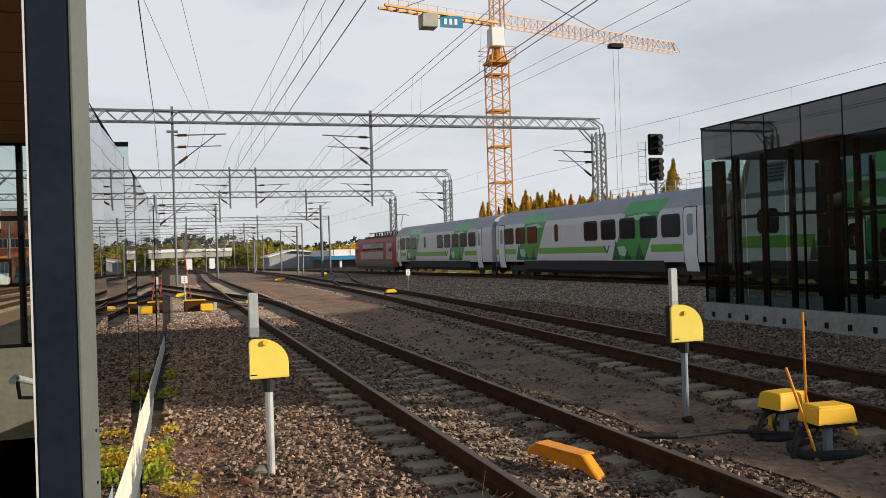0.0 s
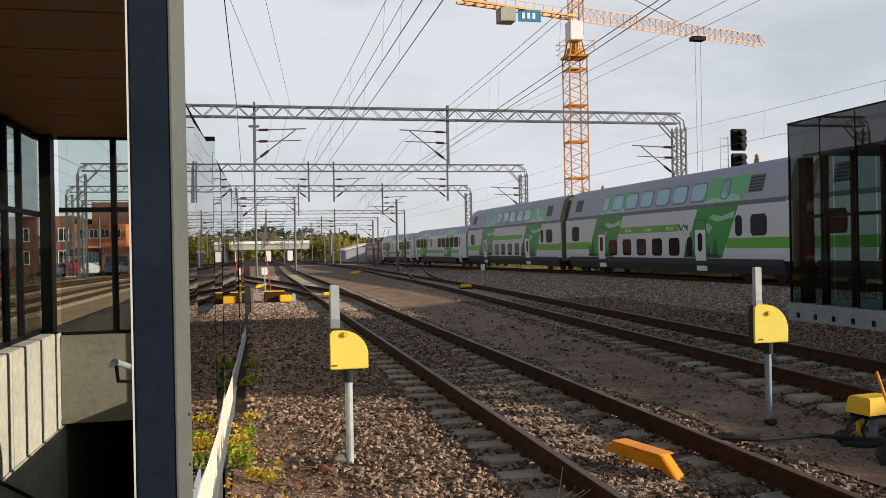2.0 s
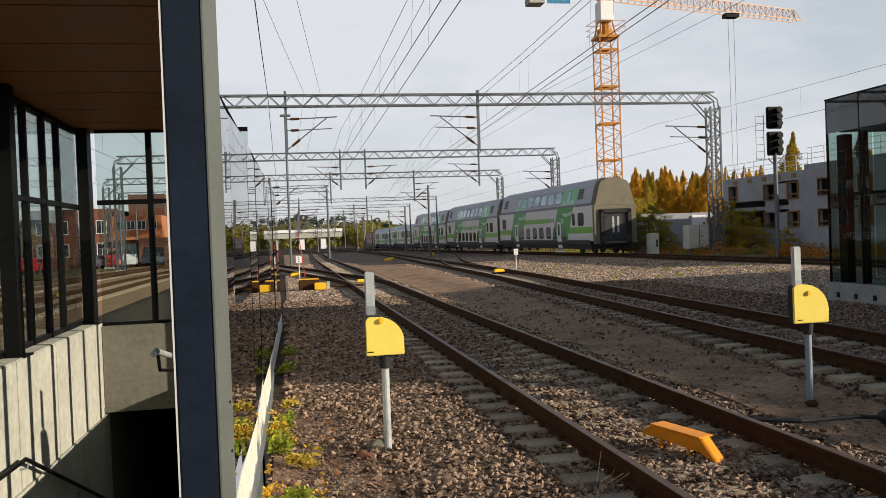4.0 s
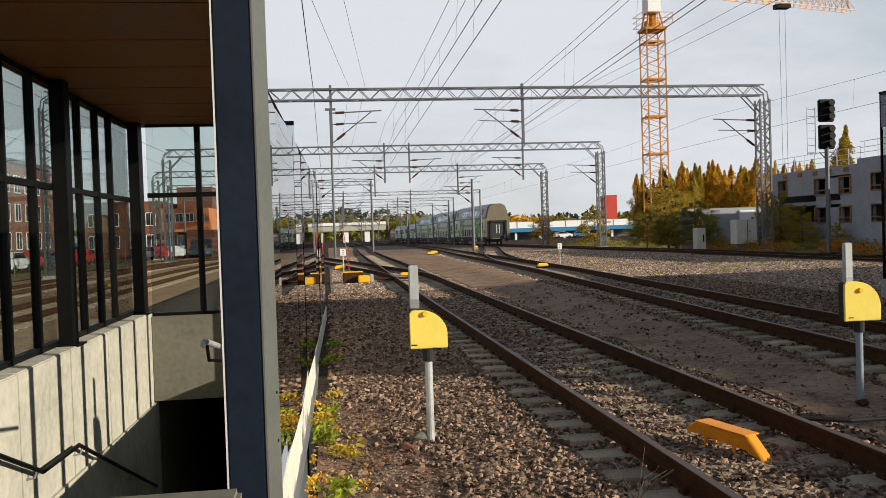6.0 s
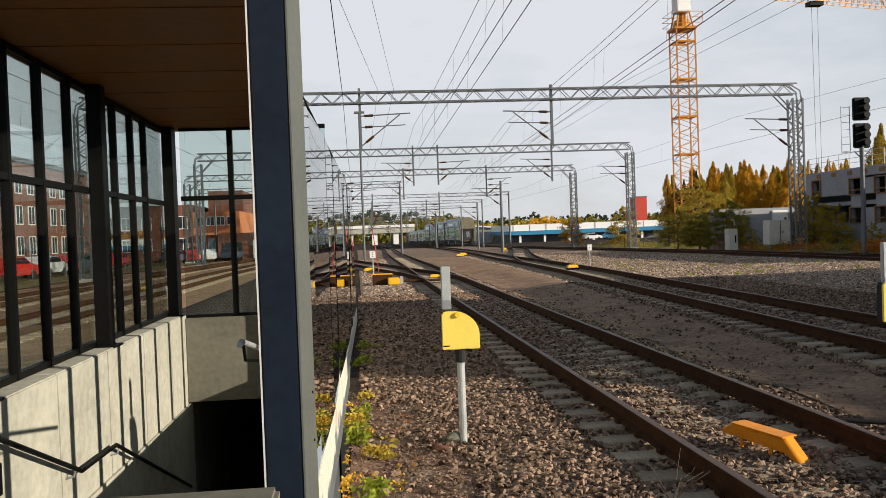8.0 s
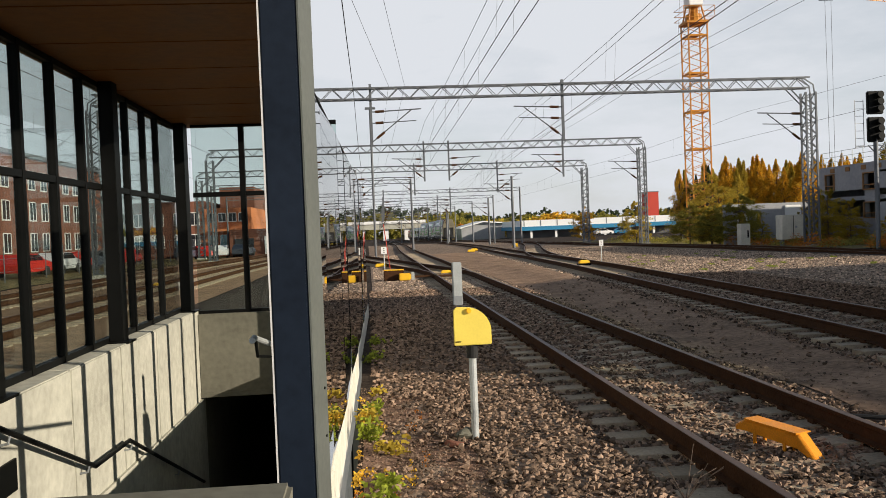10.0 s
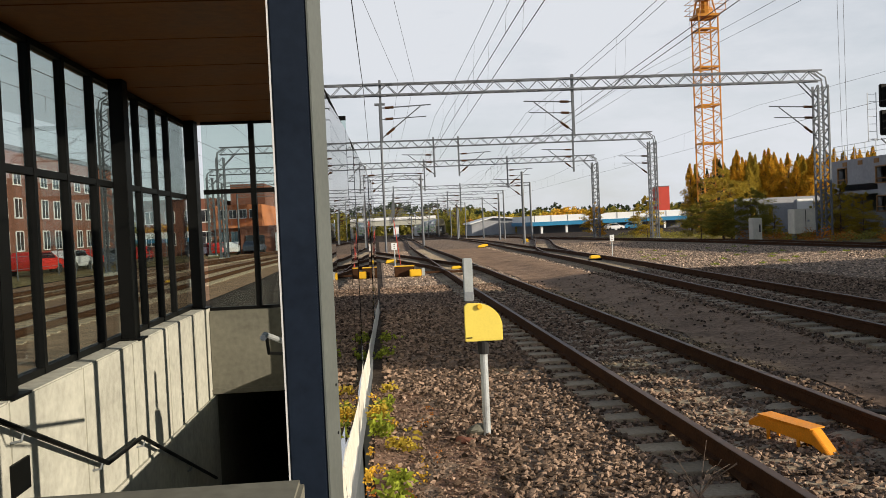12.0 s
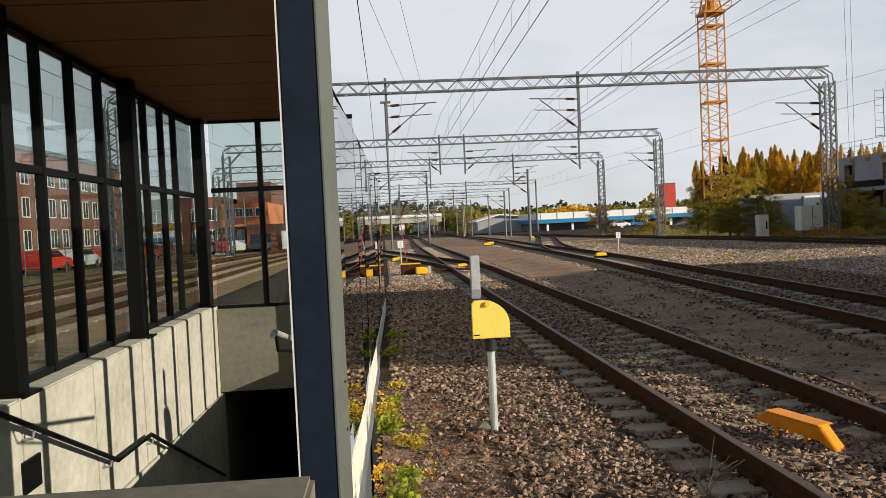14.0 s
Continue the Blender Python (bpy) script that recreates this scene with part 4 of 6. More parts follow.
def cabinets():
    c = thing("equipment_cabinet", "pale grey metal equipment cabinet on legs", "cabinet", at=(26.3, 52.2, -0.15))
    bm = B()
    bx(bm, -0.75, -0.4, 0.42, 0.75, 0.5, 1.98)
    part("body", bm, M_PLINTH, c, bevel=0.03)
    bm = B()
    bx(bm, -0.03, -0.415, 0.5, 0.0, -0.4, 1.92)
    part("door_gap", bm, M_BLACK, c)
    bm = B()
    bx(bm, 0.1, -0.44, 1.15, 0.22, -0.4, 1.27)
    part("lock", bm, M_GALV, c)
    for x in (-0.6, 0.6):
        bm = B()
        bx(bm, x - 0.06, -0.2, -0.2, x + 0.06, 0.2, 0.46)
        part("leg", bm, M_GALVD, c)
    c = thing("equipment_cabinet", "narrow weathered grey cabinet", "cabinet", at=(24.7, 55.5, -0.2))
    bm = B()
    bx(bm, -0.32, -0.3, -0.2, 0.32, 0.4, 1.55)
    part("body", bm, M_PLINTH, c, bevel=0.04)
    bm = B()
    bx(bm, 0.1, -0.31, 0.6, 0.2, -0.3, 1.1)
    part("label_plate", bm, M_BLACK, c)


cabinets()


# ---- crane ----
def crane():
    c = thing("tower_crane", "orange-yellow lattice tower crane with white cab", "tower crane", at=(33.2, 84.2, 0))
    bm = B()
    lattice_bars(bm, (0, 0, -1), (0, 0, 21.6), 1.95, 1.95, 16, 0.036, 2.3)
    for z in (1.2, 5.0, 8.8, 12.6, 16.4, 20.2):
        for a, b, c2, d2 in ((-1.0, -1.0, 1.0, -0.86), (-1.0, 0.86, 1.0, 1.0), (-1.0, -0.86, -0.86, 0.86), (0.86, -0.86, 1.0, 0.86)):
            bx(bm, a, b, z, c2, d2, z + 0.16)
        bx(bm, -0.5, -0.5, z + 0.1, 0.4, 0.5, z + 0.14)
    part("mast", bm, M_CRANE, c)
    bm = B()
    bx(bm, -1.15, -1.15, 21.5, 1.15, 1.15, 21.75)
    rod(bm, (0, 0, 21.75), (0, 0, 22.5), 0.95, 14, 0.8)
    for x in (-0.85, 0.85):
        for y in (-0.85, 0.85):
            rod(bm, (x, y, 21.7), (x * 0.5, y * 0.5, 24.2), 0.09, 5)
    rod(bm, (0, 0, 22.5), (0, 0, 24.0), 0.45, 12)
    part("slewing_ring", bm, M_CRANE, c)
    bm = B()
    for z in (22.0, 22.55, 23.1):
        line(bm, [(-1.6, -1.5, z), (1.6, -1.5, z), (1.6, 1.2, z), (-1.6, 1.2, z), (-1.6, -1.5, z)], 0.03, 4)
    for x in (-1.6, 0, 1.6):
        rod(bm, (x, -1.5, 21.9), (x, -1.5, 23.1), 0.03, 4)
    part("service_platform", bm, M_CRANE, c)
    bm = B()
    bx(bm, -0.9, -1.2, 23.2, 0.55, 0.3, 25.2)
    part("cab", bm, M_WHITE, c, "white operator's cab", bevel=0.05)
    bm = B()
    bx(bm, 0.55, -1.1, 23.7, 0.6, 0.2, 25.0)
    part("cab_window", bm, M_WINDOW, c)
    bm = B()
    lattice_bars(bm, (0.2, 0, 25.2), (0.2, 0, 31), 1.2, 1.2, 5, 0.035)
    part("tower_head", bm, M_CRANE, c)
    d = Vector((27.6, 8.2, 0)).normalized()
    side = Vector((-d.y, d.x, 0))
    bm = B()
    n = 30
    L = 28.0
    for k in range(n):
        a, b = d * (L * k / n + 0.8), d * (L * (k + 1) / n + 0.8)
        m = (a + b) / 2
        z0, z1 = 25.7, 27.0
        for s in (-0.6, 0.6):
            rod(bm, a + side * s + Vector((0, 0, z0)), b + side * s + Vector((0, 0, z0)), 0.055, 4)
            rod(bm, a + side * s + Vector((0, 0, z0)), m + Vector((0, 0, z1)), 0.026, 4, caps=False)
            rod(bm, m + Vector((0, 0, z1)), b + side * s + Vector((0, 0, z0)), 0.026, 4, caps=False)
        rod(bm, a + Vector((0, 0, z1)), b + Vector((0, 0, z1 if k < n - 1 else z0)), 0.05, 4)
    part("jib", bm, M_CRANE, c)
    bm = B()
    e = -d
    for s in (-0.6, 0.6):
        rod(bm, side * s + Vector((0, 0, 25.8)), e * 14 + side * s + Vector((0, 0, 25.8)), 0.16, 4)
    for k in range(12):
        rod(bm, e * (14 * k / 12) + side * 0.6 + Vector((0, 0, 25.8)), e * (14 * (k + 1) / 12) - side * 0.6 + Vector((0, 0, 25.8)), 0.06, 4)
        rod(bm, e * (14 * k / 12) + side * 0.6 + Vector((0, 0, 25.8)), e * (14 * k / 12) + side * 0.6 + Vector((0, 0, 26.9)), 0.03, 4)
    rod(bm, side * 0.6 + Vector((0, 0, 26.9)), e * 14 + side * 0.6 + Vector((0, 0, 26.9)), 0.03, 4)
    part("counter_jib", bm, M_CRANE, c)
    bm = B()
    q = e * 8.6
    bx(bm, q.x - 0.8, q.y - 0.8, 24.3, q.x + 0.8, q.y + 0.8, 25.7)
    part("counterweight", bm, M_CONCRETE, c, bevel=0.04)
    bm = B()
    q = e * 6.0
    bx(bm, q.x - 1.2, q.y - 0.75, 24.5, q.x + 1.2, q.y - 0.68, 25.7)
    part("sign_board", bm, M_BLUE, c, "blue sign board with pale marks")
    for k in range(3):
        bm = B()
        bx(bm, q.x - 0.8 + 0.55 * k, q.y - 0.78, 24.8, q.x - 0.5 + 0.55 * k, q.y - 0.752, 25.4)
        part("pale_mark", bm, M_WHITE, c)
    bm = B()
    rod(bm, Vector((0.2, 0, 31)), d * 15 + Vector((0, 0, 27.0)), 0.05, 4)
    rod(bm, Vector((0.2, 0, 31)), e * 13 + Vector((0, 0, 25.4)), 0.05, 4)
    part("tie_bar", bm, M_WIRE, c)
    bm = B()
    t = d * 18.0
    bx(bm, t.x - 0.8, t.y - 0.5, 25.2, t.x + 0.8, t.y + 0.5, 25.65)
    part("trolley", bm, M_BLACK, c)
    bm = B()
    for s in (-0.35, 0.35):
        rod(bm, (t.x + s, t.y, 25.3), (t.x + s * 0.8, t.y, 3), 0.02, 4)
    part("hoist_rope", bm, M_WIRE, c)


crane()


# ---- buildings ----
def opening_rows(parent, face, axis, rows, w, h, frame_mat, pane_mat):
    """Windows with frame, pane and sill, proud of a facade."""
    for u, z in rows:
        bm = B()
        fr = B()
        if axis == "x":
            bx(bm, face - 0.02, u - w / 2, z, face + 0.06, u + w / 2, z + h)
            for a, b, c2, d2 in ((u - w / 2 - 0.08, u - w / 2, z, z + h), (u + w / 2, u + w / 2 + 0.08, z, z + h), (u - w / 2, u + w / 2, z + h, z + h + 0.08), (u - w / 2 - 0.1, u + w / 2 + 0.1, z - 0.1, z), (u - 0.03, u + 0.03, z, z + h)):
                bx(fr, face - 0.04, a, c2, face + 0.09, b, d2)
        else:
            bx(bm, u - w / 2, face - 0.06, z, u + w / 2, face + 0.02, z + h)
            for a, b, c2, d2 in ((u - w / 2 - 0.08, u - w / 2, z, z + h), (u + w / 2, u + w / 2 + 0.08, z, z + h), (u - w / 2, u + w / 2, z + h, z + h + 0.08), (u - w / 2 - 0.1, u + w / 2 + 0.1, z - 0.1, z), (u - 0.03, u + 0.03, z, z + h)):
                bx(fr, a, face - 0.09, c2, b, face + 0.04, d2)
        win = part("window", bm, pane_mat, parent)
        part("frame", fr, frame_mat, win)


def pierced(parent, name, x0, x1, y0, y1, z0, z1, holes, material):
    """A wall along y with openings (y0, y1, z0, z1) right through it."""
    ys = sorted({y0, y1, *[h[0] for h in holes], *[h[1] for h in holes]})
    zs = sorted({z0, z1, *[h[2] for h in holes], *[h[3] for h in holes]})
    bm = B()
    for a, b in zip(ys[:-1], ys[1:]):
        for lo, hi in zip(zs[:-1], zs[1:]):
            if not any(h[0] <= a and b <= h[1] and h[2] <= lo and hi <= h[3] for h in holes):
                bx(bm, x0, a, lo, x1, b, hi)
    bmesh.ops.remove_doubles(bm, verts=bm.verts[:], dist=0.0005)
    inner = [f for f in bm.faces if all(len(e.link_faces) > 2 for e in f.edges)]
    bmesh.ops.delete(bm, geom=inner, context="FACES_ONLY")
    return part(name, bm, material, parent)


def grey_building():
    g = thing("unfinished_building", "unfinished grey concrete panel building with dark openings", "building")
    low = [(54.28, 55.24, 3.38, 4.36), (49.52, 50.85, 3.27, 4.23), (47.15, 48.2, 3.25, 4.2), (47.15, 48.2, 1.5, 2.4), (49.62, 50.82, 1.5, 2.4)]
    tall = [(44.0 - 3.6 * k, 45.1 - 3.6 * k, z, z + 0.95) for k in range(4) for z in (1.5, 3.3)]
    pierced(g, "wall", 30.5, 30.75, 46.4, 56.2, -0.5, 4.92, low, M_GREYWALL)
    pierced(g, "wall", 30.44, 30.7, 28, 46.4, -0.5, 5.2, tall, M_GREYWALL)
    for nm, box in (("wall", (30.75, 55.9, -0.5, 42, 56.2, 4.92)), ("wall", (30.75, 28, -0.5, 42, 28.3, 5.2)), ("wall", (41.7, 28.3, -0.5, 42, 55.9, 4.92)),
                    ("slab", (30.75, 46.4, 4.6, 41.7, 55.9, 4.85)), ("slab", (30.75, 28.3, 4.8, 41.7, 46.3, 5.1)), ("slab", (30.75, 28.3, 2.6, 41.7, 55.9, 2.85))):
        part(nm, bx(B(), *box), M_GREYWALL, g)
    # Dark backing added to give the openings their inner shade.
    bm = B()
    bx(bm, 34, 28.3, -0.5, 34.2, 55.9, 4.58)
    part("dark_backing", bm, M_DARKCONC, g)
    for y0, y1, z0, z1 in low + tall:
        fr = B()
        for a, b, c2, d2 in ((y0 - 0.07, y0, z0 - 0.07, z1 + 0.07), (y1, y1 + 0.07, z0 - 0.07, z1 + 0.07), (y0, y1, z1, z1 + 0.07), (y0, y1, z0 - 0.07, z0), (y0, y1, z0 + 0.22, z0 + 0.28)):
            bx(fr, 30.40, a, c2, 30.52, b, d2)
        part("window_frame", fr, M_LUMBER, g, "raw timber opening frame")
    bm = B()
    for y0, y1, z in ((46.4, 56.2, 4.92), (28, 46.4, 5.2)):
        y = y0
        while y <= y1:
            rod(bm, (30.7, y, z), (30.7, y, z + 1.0), 0.025, 4)
            y += 1.2
        for h in (0.35, 0.65, 1.0):
            rod(bm, (30.7, y0, z + h), (30.7, y1, z + h), 0.02, 4)
    part("guard_rail", bm, M_PIPE, g)
    for y in (47.3, 49.0, 50.6, 52.4, 54.2):
        bm = B()
        bx(bm, 30.46, y, 4.5, 30.5, y + 0.5, 4.78)
        part("sealed_patch", bm, M_LUMBER, g)
    w = thing("panel_wall", "low grey concrete wall panel with openings", "wall")
    for x0, x1, z0, z1 in ((25.4, 26.35, -0.5, 2.75), (26.35, 27.15, -0.5, 1.0), (26.35, 27.15, 2.1, 2.75), (27.15, 27.75, -0.5, 2.75), (27.75, 28.3, -0.5, 1.0), (27.75, 28.3, 2.1, 2.75), (28.3, 32.0, -0.5, 2.75)):
        part("panel", bx(B(), x0, 60.2, z0, x1, 60.5, z1), M_GREYWALL, w)
    for a in (26.35, 27.05, 27.75):
        part("opening_lining", bx(B(), a, 60.15, 1.0, a + 0.1, 60.5, 2.1), M_WHITE, w)
    # White slab added in place of an opening, its light put into colour.
    bm = B()
    bx(bm, 30.0, 60.08, 1.4, 31.2, 60.2, 2.55)
    part("lit_opening_slab", bm, M_WHITE, w, "white slab standing for a lit opening", bevel=0.02)


grey_building()


def blue_building():
    b = thing("depot_building", "long low depot with white parapet and blue fascia", "building")
    bm = B()
    bx(bm, 36, 200, 1.5, 75, 230, 3.0)
    part("parapet", bm, M_WHITE, b)
    bm = B()
    bx(bm, 35.7, 199.6, 0.55, 75.3, 230, 1.5)
    part("fascia", bm, M_BLUE, b)
    bm = B()
    bx(bm, 37, 204, -2, 74, 229, 0.56)
    part("wall", bm, M_BAND, b)
    x = 38
    while x < 74:
        bm = B()
        bx(bm, x, 200.2, -2, x + 0.5, 200.7, 0.56)
        part("pillar", bm, M_WHITE, b)
        x += 6
    x = 36.5
    while x < 74:
        bm = B()
        bx(bm, x, 199.92, 1.55, x + 0.1, 200, 2.95)
        part("seam", bm, M_GALVD, b)
        x += 4
    w = thing("warehouse", "grey-blue warehouse with a sloping roof", "building")
    bm = B()
    plate(bm, ((25, -2.5), (37, -2.5), (37, 2.6), (31, 3.2), (25, 1.6)), "y", 232, 250)
    part("wall", bm, M_GREYWALL, w)
    bm = B()
    plate(bm, ((24.5, 1.55), (31, 3.2), (37.5, 2.6), (37.5, 2.9), (31, 3.55), (24.5, 1.9)), "y", 231, 251)
    part("roof", bm, M_WHITE, w)
    r = thing("red_tower", "tall red-clad stair tower beyond the depot", "building")
    bm = B()
    bx(bm, 78.6, 236, -2.5, 82.2, 240, 9.9)
    part("wall", bm, M_REDBOX, r)
    bm = B()
    bx(bm, 78.5, 235.9, 9.9, 82.3, 240.1, 10.1)
    part("coping", bm, M_GALVD, r)
    br = thing("road_bridge", "pale concrete road bridge far across the tracks", "bridge")
    bm = B()
    bx(bm, -40, 360, 2.5, 24, 372, 4.8)
    part("deck", bm, M_CONCRETE, br)
    bm = B()
    bx(bm, -40, 359.5, 4.8, 24, 359.8, 6.0)
    part("parapet", bm, M_WHITE, br)
    for x in (-30, -18, -6, 6, 15):
        bm = B()
        bx(bm, x, 361, -4, x + 2.2, 370, 2.6)
        part("pier", bm, M_WHITE, br)


blue_building()


def brick_buildings():
    b = thing("brick_building", "three-storey red-brick building with white windows", "building")
    bm = B()
    bx(bm, -52, 58, -0.5, -33, 108, 10.2)
    part("wall", bm, M_BRICK, b)
    opening_rows(b, -33, "x", [(61 + 3.1 * k, z) for k in range(15) for z in (1.2, 4.2, 7.2)], 1.5, 1.7, M_WHITE, M_WINDOW)
    bm = B()
    bx(bm, -52.3, 57.7, 10.2, -32.7, 108.3, 10.6)
    part("roof", bm, M_GALVD, b)
    bm = B()
    bx(bm, -44, 70, 10.6, -40, 76, 12.4)
    part("plant_room", bm, M_BRICK, b)
    o = thing("factory_building", "orange-brick factory block with a stepped roof", "building")
    bm = B()
    bx(bm, -31, 112, -1, -21.5, 135, 6.6)
    part("wall", bm, M_BRICK, o)
    bm = B()
    bx(bm, -21.5, 112, -1, -15.6, 135, 5.6)
    part("wall", bm, M_BRICKO, o)
    bm = B()
    bx(bm, -20.5, 118, 5.6, -15.9, 134, 8.6)
    part("upper_storey", bm, M_BRICK, o)
    opening_rows(o, 112, "y", [(-29.8, 3.6), (-27.3, 3.6), (-24.8, 3.6), (-22.8, 3.6), (-29.8, 0.8), (-27.3, 0.8), (-24.8, 0.8), (-22.8, 0.8)], 1.1, 1.5, M_WHITE, M_WINDOW)
    opening_rows(o, 112, "y", [(-20.6 + 1.3 * k, 3.9) for k in range(4)], 0.9, 1.0, M_WHITE, M_WINDOW)
    opening_rows(o, 112, "y", [(-20.4, 0.2), (-19.2, 0.2)], 0.8, 1.9, M_WHITE, M_COACHBLUE)
    bm = B()
    bx(bm, -20.6, 110.5, 2.6, -15.4, 112, 2.9)
    part("awning", bm, M_BRICKO, o)
    a = thing("annex_building", "low brick annex with a roller door", "building")
    bm = B()
    bx(bm, -17.5, 106, -1, -10.5, 111.5, 2.7)
    part("wall", bm, M_BRICK, a)
    bm = B()
    bx(bm, -13.3, 105.9, -0.5, -11.2, 106, 1.8)
    part("roller_door", bm, M_WHITE, a)
    bm = B()
    bx(bm, -16.9, 105.9, -0.5, -14.6, 106, 1.6)
    part("glass_door", bm, M_WINDOW, a)
    g = thing("grey_hall", "grey factory hall behind the annex", "building")
    bm = B()
    bx(bm, -14, 128, -1, -2, 150, 6.4)
    part("wall", bm, M_GREYWALL, g)
    opening_rows(g, 128, "y", [(-13 + 1.6 * k, z) for k in range(6) for z in (1.8, 4.2)], 1.2, 1.1, M_WHITE, M_WINDOW)


brick_buildings()


def car(at, turn, paint, label):
    c = thing("parked_car", label, "car", at=at, turn=turn, group="parked cars")
    bm = B()
    prof = ((-2.1, 0.3), (2.1, 0.3), (2.15, 0.7), (1.9, 0.9), (1.0, 0.98), (0.4, 1.42), (-1.2, 1.45), (-1.9, 1.0), (-2.15, 0.85))
    loft(bm, [[(x, y, z) for x, z in prof] for y in (-0.86, 0.86)])
    part("body", bm, paint, c, bevel=0.06)
    bm = B()
    loft(bm, [[(x, y, z) for x, z in ((0.85, 1.0), (0.36, 1.38), (-1.15, 1.4), (-1.7, 1.02))] for y in (-0.875, 0.875)])
    part("side_glass", bm, M_COACHGLASS, c)
    for x in (-1.3, 1.3):
        for y in (-0.88, 0.7):
            bm = B()
            rod(bm, (x, y, 0.31), (x, y + 0.18, 0.31), 0.31, 14)
            part("wheel", bm, M_RUBBER, c)


def cars():
    paints = [(M_CARW, "white hatchback parked by the fence"), (M_CARR, "red hatchback parked by the fence"), (M_CARD, "dark saloon parked by the fence")]
    for k, (x, y, p) in enumerate(((-22.5, 56, 1), (-22.3, 61.5, 0), (-22.7, 66, 1), (-23, 70.5, 2), (-23.4, 75.5, 2), (-22.8, 81, 1), (-20.5, 96, 2), (-19.2, 99, 1), (-17.8, 101, 0), (-15.5, 103.5, 2))):
        car((x, y, grade(y) - 0.14), 82 + 7 * (k % 3), *paints[p])
    car((51.8, 186, -1.0), 5, M_CARW, "white van parked by the depot")
    car((56.5, 187, -1.0), 0, M_BLUE, "blue car parked by the depot")
    f = thing("yard_fence", "thin grey mesh fence along the car park", "fence")
    for k in range(20):
        bm = B()
        rod(bm, (-20.4, 45 + 3 * k, -0.4), (-20.4, 45 + 3 * k, 1.75), 0.03, 5)
        part("post", bm, M_GALVD, f)
    for z in (0.4, 1.1, 1.72):
        bm = B()
        rod(bm, (-20.4, 45, z), (-20.4, 102, z), 0.015, 4)
        part("wire", bm, M_GALVD, f)


cars()


# ---- vegetation ----
def leaf_cloud(rng, centres, count, size):
    """Many small crossed leaf quads round given lobes."""
    verts, faces = [], []
    for _ in range(count):
        c, r = centres[rng.randrange(len(centres))]
        v = Vector((rng.gauss(0, 1), rng.gauss(0, 1), rng.gauss(0, 1))).normalized() * (rng.random() ** 0.45)
        p = Vector(c) + Vector((v.x * r[0], v.y * r[0], v.z * r[1]))
        a = Vector((rng.uniform(-1, 1), rng.uniform(-1, 1), rng.uniform(-0.6, 0.6))).normalized() * size * rng.uniform(0.6, 1.4)
        b = a.orthogonal().normalized() * size * rng.uniform(0.4, 0.9)
        k = len(verts)
        verts += [p - a, p + b, p + a, p - b]
        faces.append((k, k + 1, k + 2, k + 3))
    return verts, faces


def tree_data(name, seed, tall, wide, conic, leaf, size, count):
    rng = random.Random(seed)
    bm = B()
    rod(bm, (0, 0, -0.4), (rng.uniform(-0.1, 0.1), 0, tall * 0.85), tall * 0.018, 7, tall * 0.004)
    lobes = []
    n = 150 if conic else 90
    for k in range(n):
        u = 0.08 + 0.9 * rng.random() ** 0.85
        if conic:
            rad = wide * (1.0 - u) * rng.uniform(0.1, 1.3)
        else:
            rad = wide * math.sqrt(max(0.05, 1 - (1.15 * (u - 0.38) / 0.7) ** 2)) * rng.uniform(0.5, 1.15)
        a = rng.uniform(0, 6.28)
        c = (math.cos(a) * rad * 0.75, math.sin(a) * rad * 0.75, tall * u * (1 if conic else rng.uniform(0.75, 1.1)))
        lobes.append((c, (max(0.08, rad * (0.40 if conic else 0.3)), tall * 0.045)))
        rod(bm, (0, 0, tall * u * 0.93), c, tall * 0.004, 4, tall * 0.0015)
    trunk = mesh_of(name + "_trunk", bm, M_BARK)
    v, f = leaf_cloud(rng, lobes, count, size)
    me = bpy.data.meshes.new(name + "_crown")
    me.from_pydata([tuple(p) for p in v], [], f)
    me.materials.append(leaf)
    return trunk, me


def plant_tree(data, x, y, z, scale, turn, label, group):
    t = thing("tree", label, "tree", group=group)
    t.matrix_world = pose(x, y, z, 0, 0, turn) @ Matrix.Diagonal((scale, scale, scale, 1))
    for nm, me in (("trunk", data[0]), ("crown", data[1])):
        o = new(nm, me)
        o.parent = t


